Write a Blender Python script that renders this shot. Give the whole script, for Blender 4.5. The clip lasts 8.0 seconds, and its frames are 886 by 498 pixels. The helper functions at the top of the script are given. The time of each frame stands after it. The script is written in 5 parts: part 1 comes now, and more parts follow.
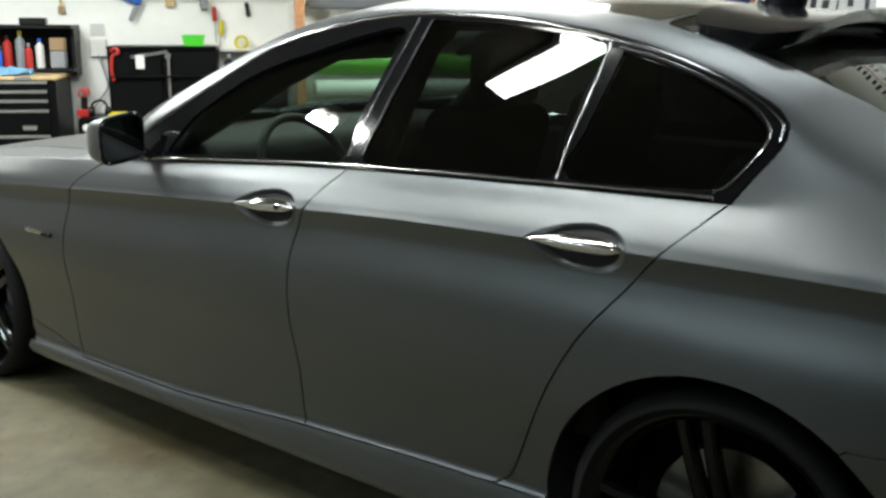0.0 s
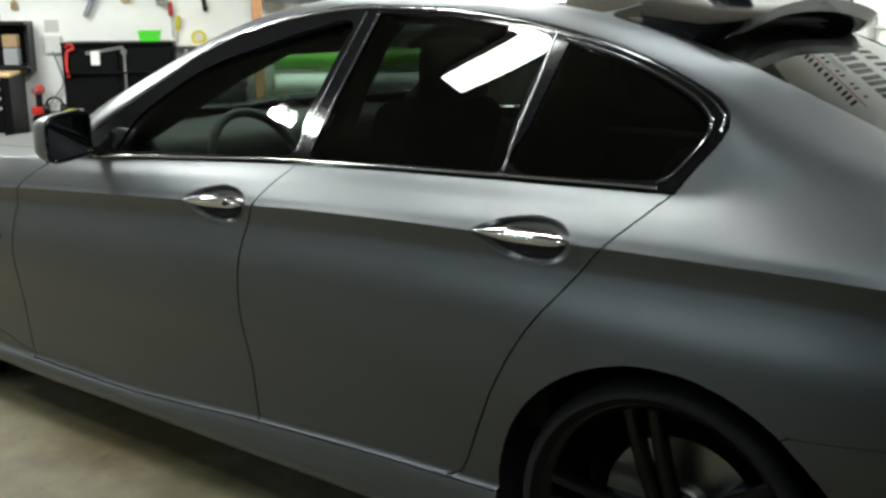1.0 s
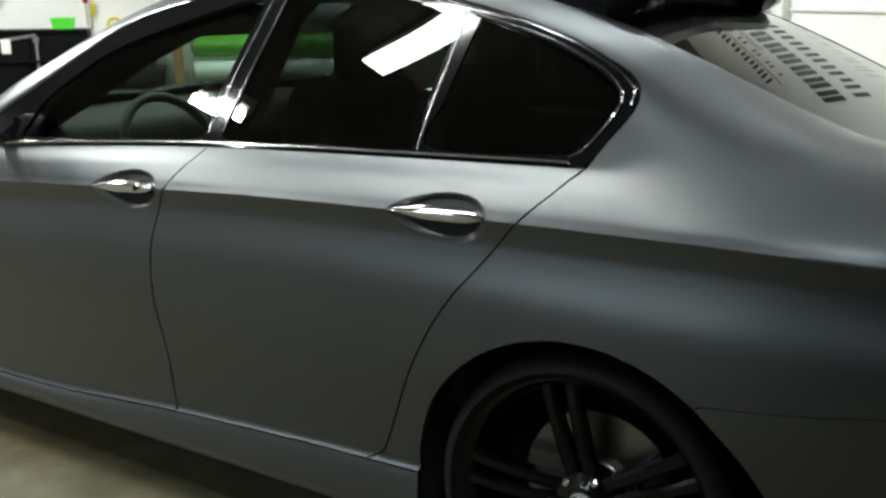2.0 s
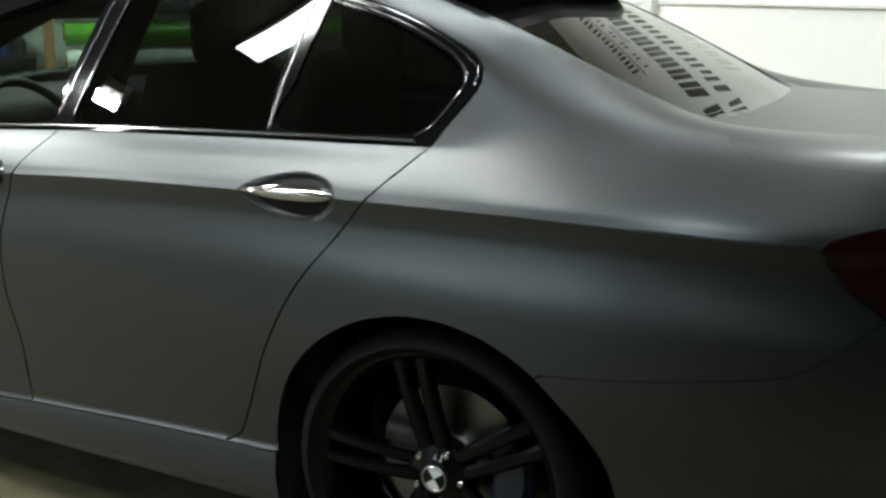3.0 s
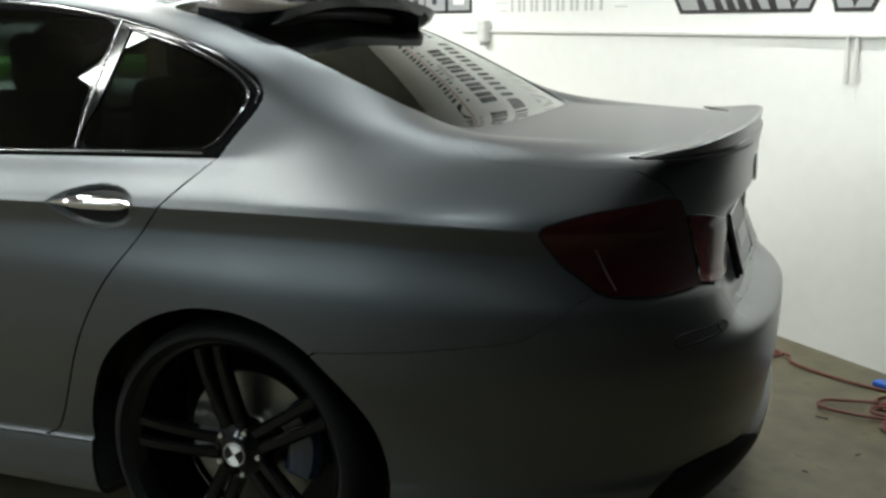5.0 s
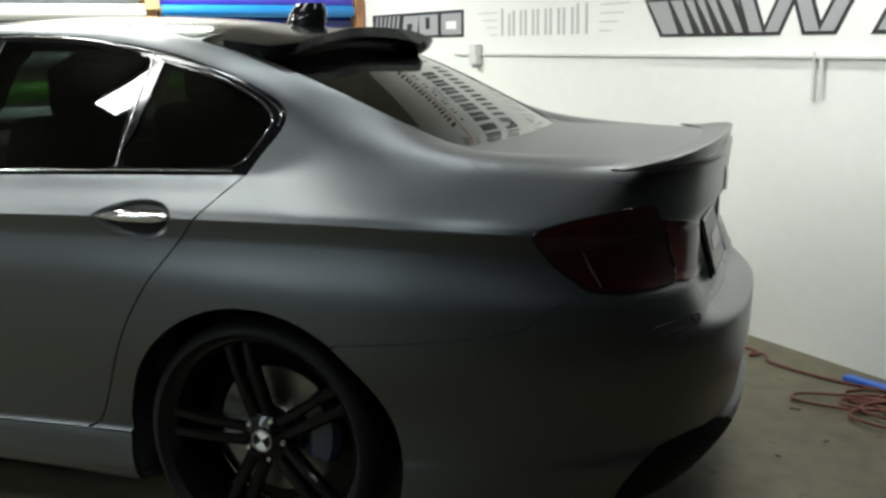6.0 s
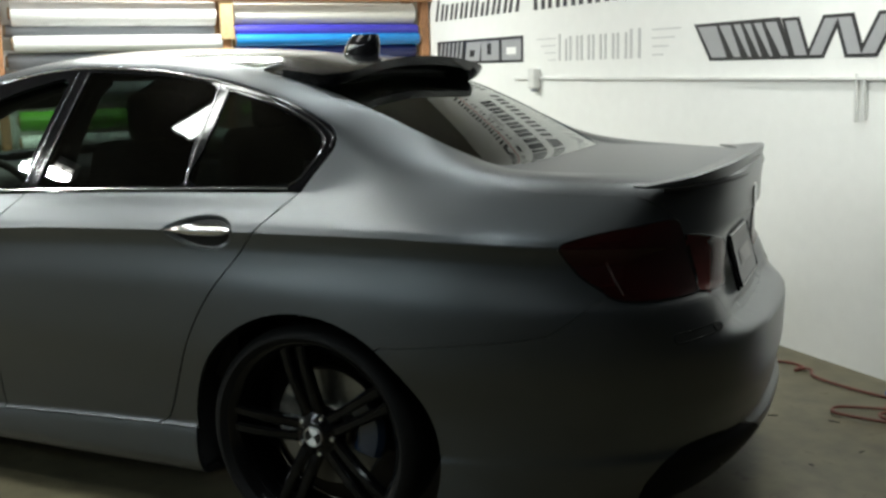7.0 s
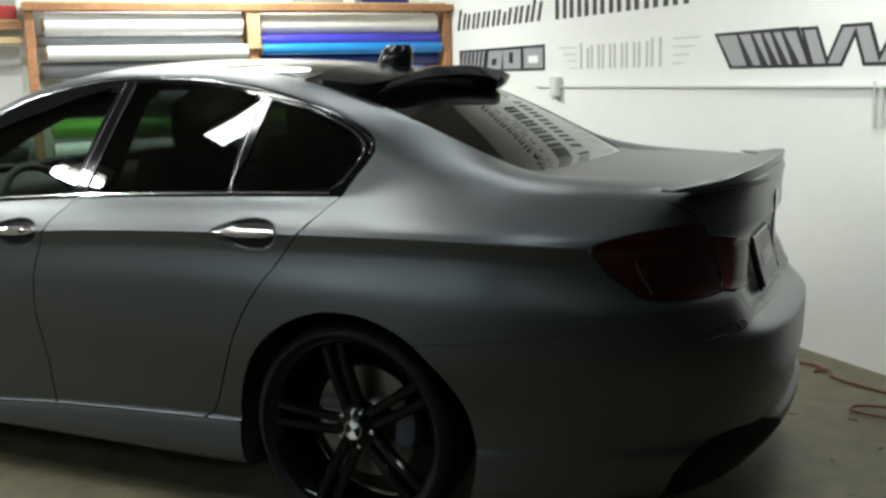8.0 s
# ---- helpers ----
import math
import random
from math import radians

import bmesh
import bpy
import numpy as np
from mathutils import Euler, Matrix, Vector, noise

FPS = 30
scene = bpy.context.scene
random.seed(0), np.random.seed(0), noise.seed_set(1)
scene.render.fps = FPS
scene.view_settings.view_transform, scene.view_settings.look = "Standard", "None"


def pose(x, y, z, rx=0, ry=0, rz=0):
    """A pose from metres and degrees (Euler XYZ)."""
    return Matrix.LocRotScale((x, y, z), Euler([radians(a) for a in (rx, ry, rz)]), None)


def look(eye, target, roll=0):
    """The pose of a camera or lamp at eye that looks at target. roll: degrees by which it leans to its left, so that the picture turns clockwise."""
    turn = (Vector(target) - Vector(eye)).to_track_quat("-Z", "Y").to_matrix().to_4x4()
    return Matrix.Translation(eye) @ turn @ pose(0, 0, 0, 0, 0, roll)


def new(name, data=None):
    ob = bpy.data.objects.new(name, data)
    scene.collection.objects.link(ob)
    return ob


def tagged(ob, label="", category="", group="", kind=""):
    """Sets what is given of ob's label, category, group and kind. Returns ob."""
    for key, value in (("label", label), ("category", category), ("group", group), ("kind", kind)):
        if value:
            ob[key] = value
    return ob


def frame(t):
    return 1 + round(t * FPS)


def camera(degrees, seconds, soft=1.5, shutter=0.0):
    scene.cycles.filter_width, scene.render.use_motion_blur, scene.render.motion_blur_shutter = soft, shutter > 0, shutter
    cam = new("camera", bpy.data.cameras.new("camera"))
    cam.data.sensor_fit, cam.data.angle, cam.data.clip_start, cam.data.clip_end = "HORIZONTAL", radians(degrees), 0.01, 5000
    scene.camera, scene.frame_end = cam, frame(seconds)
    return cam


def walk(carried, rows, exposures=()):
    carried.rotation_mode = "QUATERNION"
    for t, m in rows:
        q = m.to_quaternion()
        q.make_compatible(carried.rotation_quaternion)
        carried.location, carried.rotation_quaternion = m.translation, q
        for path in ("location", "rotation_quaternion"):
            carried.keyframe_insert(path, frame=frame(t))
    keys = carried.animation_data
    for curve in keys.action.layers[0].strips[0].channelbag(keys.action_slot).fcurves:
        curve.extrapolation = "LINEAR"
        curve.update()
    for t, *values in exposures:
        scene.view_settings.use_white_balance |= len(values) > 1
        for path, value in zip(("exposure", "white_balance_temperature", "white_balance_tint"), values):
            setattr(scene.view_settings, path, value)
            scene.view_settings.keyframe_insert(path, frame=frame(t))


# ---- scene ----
cam = camera(47.6, 8.0, soft=2.8)
PATH = [
    (0.0, (0.722, -2.685, 1.367), (-0.492, -1.161, 0.912), 0.39),
    (0.5, (0.766, -2.672, 1.374), (-0.435, -1.140, 0.914), -0.05),
    (1.0, (0.757, -2.653, 1.368), (-0.406, -1.095, 0.900), -0.08),
    (2.5, (0.823, -2.609, 1.326), (-0.151, -0.934, 0.830), -0.18),
    (3.0, (0.885, -2.603, 1.311), (0.009, -0.874, 0.815), 0.35),
    (3.5, (0.924, -2.617, 1.276), (0.155, -0.831, 0.808), 0.54),
    (4.0, (1.027, -2.627, 1.272), (0.310, -0.817, 0.816), 0.47),
    (4.5, (1.163, -2.671, 1.290), (0.466, -0.851, 0.839), 0.30),
    (6.0, (1.296, -3.057, 1.334), (0.629, -1.215, 0.932), -0.72),
    (6.5, (1.395, -3.152, 1.348), (0.644, -1.337, 0.971), -1.31),
    (7.0, (1.465, -3.215, 1.344), (0.657, -1.420, 0.989), -1.33),
    (7.5, (1.471, -3.258, 1.348), (0.633, -1.476, 1.001), -1.54),
    (8.0, (1.466, -3.359, 1.352), (0.631, -1.575, 1.012), -1.46),
]
EXPOSURES = [(0.0, 0.0), (4.5, 0.0), (6.0, -0.22), (8.0, -0.39)]
walk(cam, [(t, look(eye, target, roll)) for t, eye, target, roll in PATH], EXPOSURES)

# ---- the room's own axes: u along the lettered wall, v towards it ----
ROOM = pose(0, 0, 0, 0, 0, -41.88)
WALL_U, WALL_V, CEIL = -4.95, 1.93, 2.80
U_END, V_END, DARK_U = 6.5, -6.2, .8

# ---- world and lamps: a closed workshop, lit by mirrored and added ceiling fixtures ----
world = bpy.data.worlds.new("world")
scene.world = world
world.use_nodes = True
world.node_tree.nodes["Background"].inputs[0].default_value = (.02, .02, .022, 1)
world.node_tree.nodes["Background"].inputs[1].default_value = 0.3
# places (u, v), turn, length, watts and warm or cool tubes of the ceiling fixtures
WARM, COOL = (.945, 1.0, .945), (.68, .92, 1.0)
# panes mirror the first two, the roof the fifth; the others are added, unseen
PART_ADDED_FIXTURES = [(.02, -1.91, -17, 1.80, 38, WARM), (-0.82, -3.93, -4, .15, 30, WARM), (-2.3, -3.5, 0, 1.22, 138, WARM), (-3.85, 0.0, 0, 1.22, 108, WARM), (-1.7, -1.0, 0, 1.22, 60, WARM), (-.5, .1, 0, 1.22, 6.5, COOL), (0.5, 1.38, 90, 1.22, 36, WARM), (2.1, -1.1, 60, 1.83, 11, COOL), (3.0, -4.8, 40, 1.22, 26, COOL), (1.0, -5.5, 90, 1.83, 46, COOL), (-4.0, -5.2, 90, 1.22, 8, WARM)]


# ---- materials ----
def material(name, colour, rough=.5, metal=0., vary=.12, scale=6., fine=60., bump=.0, bump_scale=None, coat=0., coat_rough=.05, spec=.5, rough_vary=.1, tint=None):
    m = bpy.data.materials.new(name)
    m.use_nodes = True
    nt = m.node_tree
    b = nt.nodes["Principled BSDF"]
    b.inputs["Metallic"].default_value = metal
    b.inputs["Coat Weight"].default_value = coat
    b.inputs["Coat Roughness"].default_value = coat_rough
    b.inputs["Specular IOR Level"].default_value = spec
    co = nt.nodes.new("ShaderNodeTexCoord")
    big, small = nt.nodes.new("ShaderNodeTexNoise"), nt.nodes.new("ShaderNodeTexNoise")
    for n, s, d in ((big, scale, 4), (small, fine, 3)):
        n.inputs["Scale"].default_value, n.inputs["Detail"].default_value = s, d
        nt.links.new(co.outputs["Object"], n.inputs["Vector"])
    add = nt.nodes.new("ShaderNodeMath")
    add.operation = "ADD"
    nt.links.new(big.outputs["Fac"], add.inputs[0])
    nt.links.new(small.outputs["Fac"], add.inputs[1])
    ramp = nt.nodes.new("ShaderNodeMapRange")
    ramp.inputs["From Min"].default_value, ramp.inputs["From Max"].default_value = .7, 1.3
    nt.links.new(add.outputs[0], ramp.inputs["Value"])
    mix = nt.nodes.new("ShaderNodeMix")
    mix.data_type = "RGBA"
    c2 = tint if tint else tuple(c * (1 - vary) for c in colour)
    c1 = tuple(min(1, c * (1 + vary * .5)) for c in colour)
    mix.inputs["A"].default_value, mix.inputs["B"].default_value = (*c2, 1), (*c1, 1)
    nt.links.new(ramp.outputs["Result"], mix.inputs["Factor"])
    nt.links.new(mix.outputs["Result"], b.inputs["Base Color"])
    rr = nt.nodes.new("ShaderNodeMapRange")
    rr.inputs["To Min"].default_value, rr.inputs["To Max"].default_value = max(.0, rough * (1 - rough_vary)), min(1, rough * (1 + rough_vary))
    nt.links.new(big.outputs["Fac"], rr.inputs["Value"])
    nt.links.new(rr.outputs["Result"], b.inputs["Roughness"])
    if bump:
        bn = nt.nodes.new("ShaderNodeBump")
        bn.inputs["Strength"].default_value, bn.inputs["Distance"].default_value = bump, .004
        bs = small
        if bump_scale:
            bs = nt.nodes.new("ShaderNodeTexNoise")
            bs.inputs["Scale"].default_value = bump_scale
            nt.links.new(co.outputs["Object"], bs.inputs["Vector"])
        nt.links.new(bs.outputs["Fac"], bn.inputs["Height"])
        nt.links.new(bn.outputs["Normal"], b.inputs["Normal"])
    return m


def glass(name, colour, rough=0.0, shine=.06):
    """A thin tinted pane: clear tinted film plus the gloss of its face."""
    m = bpy.data.materials.new(name)
    m.use_nodes = True
    nt = m.node_tree
    nt.nodes.remove(nt.nodes["Principled BSDF"])
    t, g, f, x, pw, mr = (nt.nodes.new(k) for k in ("ShaderNodeBsdfTransparent", "ShaderNodeBsdfGlossy", "ShaderNodeLayerWeight", "ShaderNodeMixShader", "ShaderNodeMath", "ShaderNodeMapRange"))
    t.inputs["Color"].default_value = (*colour, 1)
    g.inputs["Roughness"].default_value = rough
    g.inputs["Color"].default_value = (.95, .97, .96, 1)
    f.inputs["Blend"].default_value = .5
    pw.operation, pw.inputs[1].default_value = "POWER", 5.0
    mr.inputs["To Min"].default_value = shine
    nt.links.new(f.outputs["Facing"], pw.inputs[0])
    nt.links.new(pw.outputs[0], mr.inputs["Value"])
    nt.links.new(mr.outputs["Result"], x.inputs[0])
    nt.links.new(t.outputs[0], x.inputs[1])
    nt.links.new(g.outputs[0], x.inputs[2])
    nt.links.new(x.outputs[0], nt.nodes["Material Output"].inputs[0])
    return m


def lamp_material(name, colour, strength):
    m = bpy.data.materials.new(name)
    m.use_nodes = True
    b = m.node_tree.nodes["Principled BSDF"]
    b.inputs["Emission Color"].default_value = (*colour, 1)
    b.inputs["Emission Strength"].default_value = strength
    return m


PAINT = material("matte_charcoal_wrap", (.078, .085, .092), .44, metal=1.0, vary=.03, scale=1.5, fine=900, rough_vary=.05, coat=1.0, coat_rough=.35, bump=.02, bump_scale=1400)
PAINT.node_tree.nodes["Principled BSDF"].inputs["Coat IOR"].default_value = 1.42
SHELL = material("dark_underbody", (.012, .012, .012), .8)
# near-black colour stands in for the unlit end of the room
WALL_UNLIT = material("dark_unlit_wall", (.045, .045, .043), .6, vary=.08, scale=1.2, fine=14)
VALANCE = material("black_bumper_valance", (.003, .003, .003), .6, spec=.08)
WALL_MID = material("light_grey_painted_wall", (.26, .26, .25), .6, vary=.06, scale=1.2, fine=14)
SPOILER_BLACK = material("black_spoiler_film", (.006, .006, .007), .12, vary=.1, spec=.22)
GLOSS_BLACK = material("gloss_black_trim", (.006, .006, .007), .07, vary=.1, spec=.30)
SATIN_BLACK = material("satin_black_plastic", (.018, .018, .019), .45, bump=.05, bump_scale=500)
CHROME = material("bright_chrome", (.62, .63, .64), .16, metal=1., vary=.04)
HANDLE_CHROME = material("polished_handle_chrome", (.66, .66, .67), .07, metal=1., vary=.03)
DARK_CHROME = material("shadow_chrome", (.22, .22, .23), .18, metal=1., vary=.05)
ROOF_BLACK = material("gloss_black_roof_film", (.020, .019, .016), .12, vary=.15, coat=1.0)
RUBBER = material("black_tyre_rubber", (.006, .006, .0063), .66, spec=.2, bump=.10, bump_scale=300)
RIM_BLACK = material("gloss_black_alloy", (.003, .003, .0032), .10, vary=.2, spec=.22)
DISC_STEEL = material("brake_disc_steel", (.22, .215, .20), .34, metal=1., vary=.15, scale=20)
CALIPER = material("dark_blue_caliper", (.012, .022, .045), .25, coat=.4)
WHITE_ENAMEL = material("white_enamel", (.8, .8, .8), .3, vary=.03)
BLACK_ENAMEL = material("black_enamel", (.006, .006, .006), .4, spec=.25)
PLATE_GREY = material("dull_plate_enamel", (.30, .30, .31), .4, vary=.06)
LAMP_RED = material("smoked_red_lens", (.016, .0026, .0026), .06, vary=.25, scale=9, spec=.42)
LAMP_RED_IN = material("smoked_red_lens_inner", (.07, .012, .011), .16, vary=.2, scale=9, spec=.14)
LAMP_CORE = material("lamp_light_guide", (.06, .045, .042), .25, vary=.1)
TINT_FRONT = glass("tinted_front_glass", (.31, .40, .345))
TINT_REAR = glass("dark_rear_glass", (.040, .050, .046))
TINT_SCREEN = glass("windscreen_glass", (.62, .72, .66))
TINT_BACK = glass("dark_back_glass", (.05, .05, .045), shine=.10)
CABIN = material("black_cabin_trim", (.014, .014, .014), .75, bump=.1, bump_scale=200)
CABIN_PALE = material("pale_leather", (.62, .60, .57), .55, bump=.08, bump_scale=250)
MIRROR = material("mirror_glass", (.22, .23, .24), .02, metal=1., vary=.01)
WALL_WHITE = material("white_painted_wall", (.85, .85, .825), .55, vary=.03, scale=1.2, fine=14, bump=.06, bump_scale=90)
CEILING_TAN = material("tan_unfinished_ceiling", (.165, .155, .135), .8, vary=.3, scale=2, fine=25)
CONCRETE = material("beige_concrete", (.122, .108, .064), .55, vary=.38, scale=1.3, fine=9, bump=.10, bump_scale=60, rough_vary=.25)


def speckle(m, scale, low, high, dark):
    """Scattered darker spots over a material's colour."""
    nt = m.node_tree
    b = nt.nodes["Principled BSDF"]
    src = b.inputs["Base Color"].links[0].from_socket
    n, r, x, co = (nt.nodes.new(k) for k in ("ShaderNodeTexNoise", "ShaderNodeMapRange", "ShaderNodeMix", "ShaderNodeTexCoord"))
    n.inputs["Scale"].default_value, n.inputs["Detail"].default_value, n.inputs["Distortion"].default_value = scale, 5, .6
    r.inputs["From Min"].default_value, r.inputs["From Max"].default_value = low, high
    x.data_type, x.blend_type = "RGBA", "MULTIPLY"
    x.inputs["B"].default_value = (*dark, 1)
    nt.links.new(co.outputs["Object"], n.inputs["Vector"])
    nt.links.new(n.outputs["Fac"], r.inputs["Value"])
    nt.links.new(r.outputs["Result"], x.inputs["Factor"])
    nt.links.new(src, x.inputs["A"])
    nt.links.new(x.outputs["Result"], b.inputs["Base Color"])


speckle(CONCRETE, 9, .64, .74, (.50, .46, .40))
speckle(CONCRETE, 2.2, .55, .75, (.72, .66, .58))
speckle(CONCRETE, 26, .66, .74, (.55, .48, .40))
speckle(CONCRETE, 1.4, .50, .70, (.70, .60, .48))
DARK_STEEL = material("black_tool_chest_enamel", (.003, .003, .0035), .4, vary=.2, spec=.10)
ALU = material("brushed_aluminium_trim", (.70, .70, .70), .32, metal=1., vary=.08, scale=3, fine=120)
TIMBER = material("raw_pine_timber", (.42, .20, .09), .6, vary=.35, scale=3, fine=40, bump=.15, bump_scale=70)
TIMBER_PALE = material("pale_plywood", (.58, .42, .22), .6, vary=.25, scale=4, fine=40, bump=.1, bump_scale=60)
DECAL_BLACK = material("black_vinyl_decal", (.016, .016, .017), .4)
DECAL_GREY = material("grey_vinyl_decal", (.36, .36, .37), .4, vary=.05)
DECAL_PALE = material("pale_grey_vinyl_decal", (.55, .55, .54), .45, vary=.05)
DECAL_RED = material("red_vinyl_decal", (.55, .03, .04), .4)
VINYL_WHITE = material("white_vinyl_roll", (.80, .80, .79), .28, vary=.04)
VINYL_GREY = material("grey_vinyl_roll", (.22, .23, .25), .35, vary=.08)
VINYL_CREAM = material("cream_vinyl_roll", (.80, .77, .70), .35, vary=.06)
VINYL_INDIGO = material("indigo_vinyl_roll", (.055, .05, .42), .25, vary=.1)
VINYL_BLUE = material("sky_blue_vinyl_roll", (.02, .22, .58), .25, vary=.1)
VINYL_NAVY = material("navy_vinyl_roll", (.015, .025, .14), .25, vary=.1)
VINYL_GREEN = material("lime_green_vinyl_roll", (.11, .36, .025), .28, vary=.1)
CARD = material("brown_cardboard_core", (.33, .22, .12), .8, vary=.15, fine=90)
PLASTIC_GREEN = material("bright_green_plastic", (.08, .62, .04), .35)
PLASTIC_RED = material("red_plastic", (.42, .02, .015), .35)
PLASTIC_YELLOW = material("yellow_plastic", (.62, .52, .02), .35)
PLASTIC_BLUE = material("blue_plastic", (.02, .12, .55), .35)
PLASTIC_WHITE = material("white_plastic", (.72, .72, .70), .4)
PLASTIC_GREY = material("grey_plastic", (.25, .26, .28), .45)
CLOTH_BLUE = material("pale_blue_cloth", (.16, .36, .55), .85, vary=.2, fine=120)
HOSE_RED = material("red_air_hose", (.13, .030, .018), .5, vary=.2, fine=50)
STEEL = material("tool_steel", (.48, .48, .47), .3, metal=1., vary=.15)
TUBE = lamp_material("fluorescent_diffuser", (1.0, .985, .93), 16.0)
FIXTURE_WHITE = material("white_fixture_metal", (.75, .75, .74), .4)


# ---- mesh helpers ----
def mesh_of(bm, name, mat, smooth=None):
    me = bpy.data.meshes.new(name)
    bm.normal_update()
    bm.to_mesh(me)
    bm.free()
    me.materials.append(mat)
    if smooth is not None:
        me.shade_smooth()
        me.set_sharp_from_angle(angle=radians(smooth))
    return me


def part(name, bm, mat, parent=None, label="", smooth=35, at=None):
    ob = new(name, mesh_of(bm, name, mat, smooth) if isinstance(bm, bmesh.types.BMesh) else bm)
    if parent is not None:
        ob.parent = parent
    if at is not None:
        ob.matrix_local = at
    return tagged(ob, label)


def thing(name, label, category, group="", at=None, kind=""):
    ob = new(name)
    if at is not None:
        ob.matrix_world = at
    return tagged(ob, label, category, group, kind)


def box(sx, sy, sz, x=0, y=0, z=0, bevel=.004, seg=1, bm=None, m=None):
    """A box of full sizes about (x, y, z), its edges rounded."""
    bm = bm or bmesh.new()
    r = bmesh.ops.create_cube(bm, size=1, matrix=Matrix.Translation((x, y, z)) @ Matrix.Diagonal((sx, sy, sz, 1)))
    vs = r["verts"]
    if bevel:
        es = list({e for v in vs for e in v.link_edges})
        r2 = bmesh.ops.bevel(bm, geom=es, offset=min(bevel, min(sx, sy, sz) * .45), segments=seg, affect="EDGES", profile=.5)
        vs = list({v for f in r2["faces"] for v in f.verts} | {v for v in vs if v.is_valid})
    if m is not None:
        bmesh.ops.transform(bm, matrix=m, verts=vs)
    return bm


def lathe(profile, n=48, m=None, bm=None, arc=360):
    """A body turned about z: profile is a run of (radius, z)."""
    bm = bm or bmesh.new()
    full = arc == 360
    cols = []
    for i in range(n if full else n + 1):
        a = radians(arc) * i / n
        cols.append([bm.verts.new((r * math.cos(a), r * math.sin(a), z)) for r, z in profile])
    for i in range(n):
        p, q = cols[i], cols[(i + 1) % len(cols)]
        for j in range(len(profile) - 1):
            bm.faces.new((p[j], q[j], q[j + 1], p[j + 1]))
    bmesh.ops.remove_doubles(bm, verts=bm.verts, dist=1e-6)
    if m is not None:
        bmesh.ops.transform(bm, matrix=m, verts=bm.verts)
    return bm


def tube(points, r, n=8, bm=None, closed=False, flat=1.0):
    """A round bar along points; r may be one radius or one for each point."""
    bm = bm or bmesh.new()
    pts = [Vector(p) for p in points]
    rs = r if isinstance(r, (list, tuple)) else [r] * len(pts)
    rings, up = [], Vector((0, 0, 1))
    for i, p in enumerate(pts):
        a = pts[(i - 1) % len(pts)] if closed or i else p
        b = pts[(i + 1) % len(pts)] if closed or i < len(pts) - 1 else p
        d = (b - a).normalized()
        s = d.cross(up)
        if s.length < .05:
            s = d.cross(Vector((1, 0, 0)))
        s.normalize()
        w = s.cross(d).normalized()
        rings.append([bm.verts.new(p + s * (rs[i] * math.cos(2 * math.pi * k / n)) + w * (rs[i] * flat * math.sin(2 * math.pi * k / n))) for k in range(n)])
    m = len(rings)
    for i in range(m if closed else m - 1):
        p, q = rings[i], rings[(i + 1) % m]
        for k in range(n):
            bm.faces.new((p[k], p[(k + 1) % n], q[(k + 1) % n], q[k]))
    if not closed:
        bm.faces.new(rings[0][::-1])
        bm.faces.new(rings[-1])
    return bm


def slab(poly, depth, bm=None, m=None):
    """A flat plate: poly in the xz plane, depth towards -y, front at y = 0."""
    bm = bm or bmesh.new()
    f = [bm.verts.new((x, 0, z)) for x, z in poly]
    b = [bm.verts.new((x, depth, z)) for x, z in poly]
    bm.faces.new(f)
    bm.faces.new(b[::-1])
    for i in range(len(f)):
        j = (i + 1) % len(f)
        bm.faces.new((f[j], f[i], b[i], b[j]))
    if m is not None:
        bmesh.ops.transform(bm, matrix=m, verts=f + b)
    return bm


def smooth_line(pts, n=6, closed=False):
    """Catmull-Rom run through points of any dimension."""
    p = [np.array(q, float) for q in pts]
    out, m = [], len(p)
    for i in range(m if closed else m - 1):
        a, b, c, d = (p[(i - 1) % m] if closed or i else 2 * p[0] - p[1]), p[i], p[(i + 1) % m], (p[(i + 2) % m] if closed or i + 2 < m else 2 * p[-1] - p[-2])
        for k in range(n):
            t = k / n
            out.append(.5 * (2 * b + (c - a) * t + (2 * a - 5 * b + 4 * c - d) * t * t + (3 * b - a - 3 * c + d) * t ** 3))
    if not closed:
        out.append(p[-1])
    return out

# ---- the room ----
def room_box(name, u0, u1, v0, v1, z0, z1, mat, label, category):
    bm = box(u1 - u0, v1 - v0, z1 - z0, (u0 + u1) / 2, (v0 + v1) / 2, (z0 + z1) / 2, bevel=0)
    ob = part(name, bm, mat, smooth=None)
    ob.matrix_world = ROOM
    return tagged(ob, label, category, kind="structure")


room_box("floor", WALL_U - .2, U_END + .2, V_END - .2, WALL_V + .2, -.2, 0, CONCRETE, "worn beige concrete workshop floor with faint stains", "floor")
room_box("wall_west", WALL_U - .2, WALL_U, V_END - .2, WALL_V + .2, 0, CEIL, WALL_WHITE, "white painted workshop wall hung with tools", "wall")
room_box("wall_north", WALL_U, DARK_U, WALL_V, WALL_V + .2, 0, CEIL, WALL_WHITE, "white painted wall covered with vinyl decals", "wall")
# unseen wall; its dark colour keeps reflections in the car's tail low
room_box("wall_east", U_END, U_END + .2, V_END - .2, WALL_V + .2, 0, CEIL, WALL_UNLIT, "unseen plain workshop wall, coloured dark for unlit space", "wall")
room_box("wall_south", WALL_U, U_END, V_END - .2, V_END, 0, CEIL, WALL_MID, "plain light grey painted workshop wall", "wall")
# added dark stretch, out of view, so the bumper mirrors no white wall
room_box("wall_north_added_dark", DARK_U, U_END, WALL_V + .05, WALL_V + .2, 0, CEIL, WALL_UNLIT, "added dark end of the workshop wall, unseen", "wall")
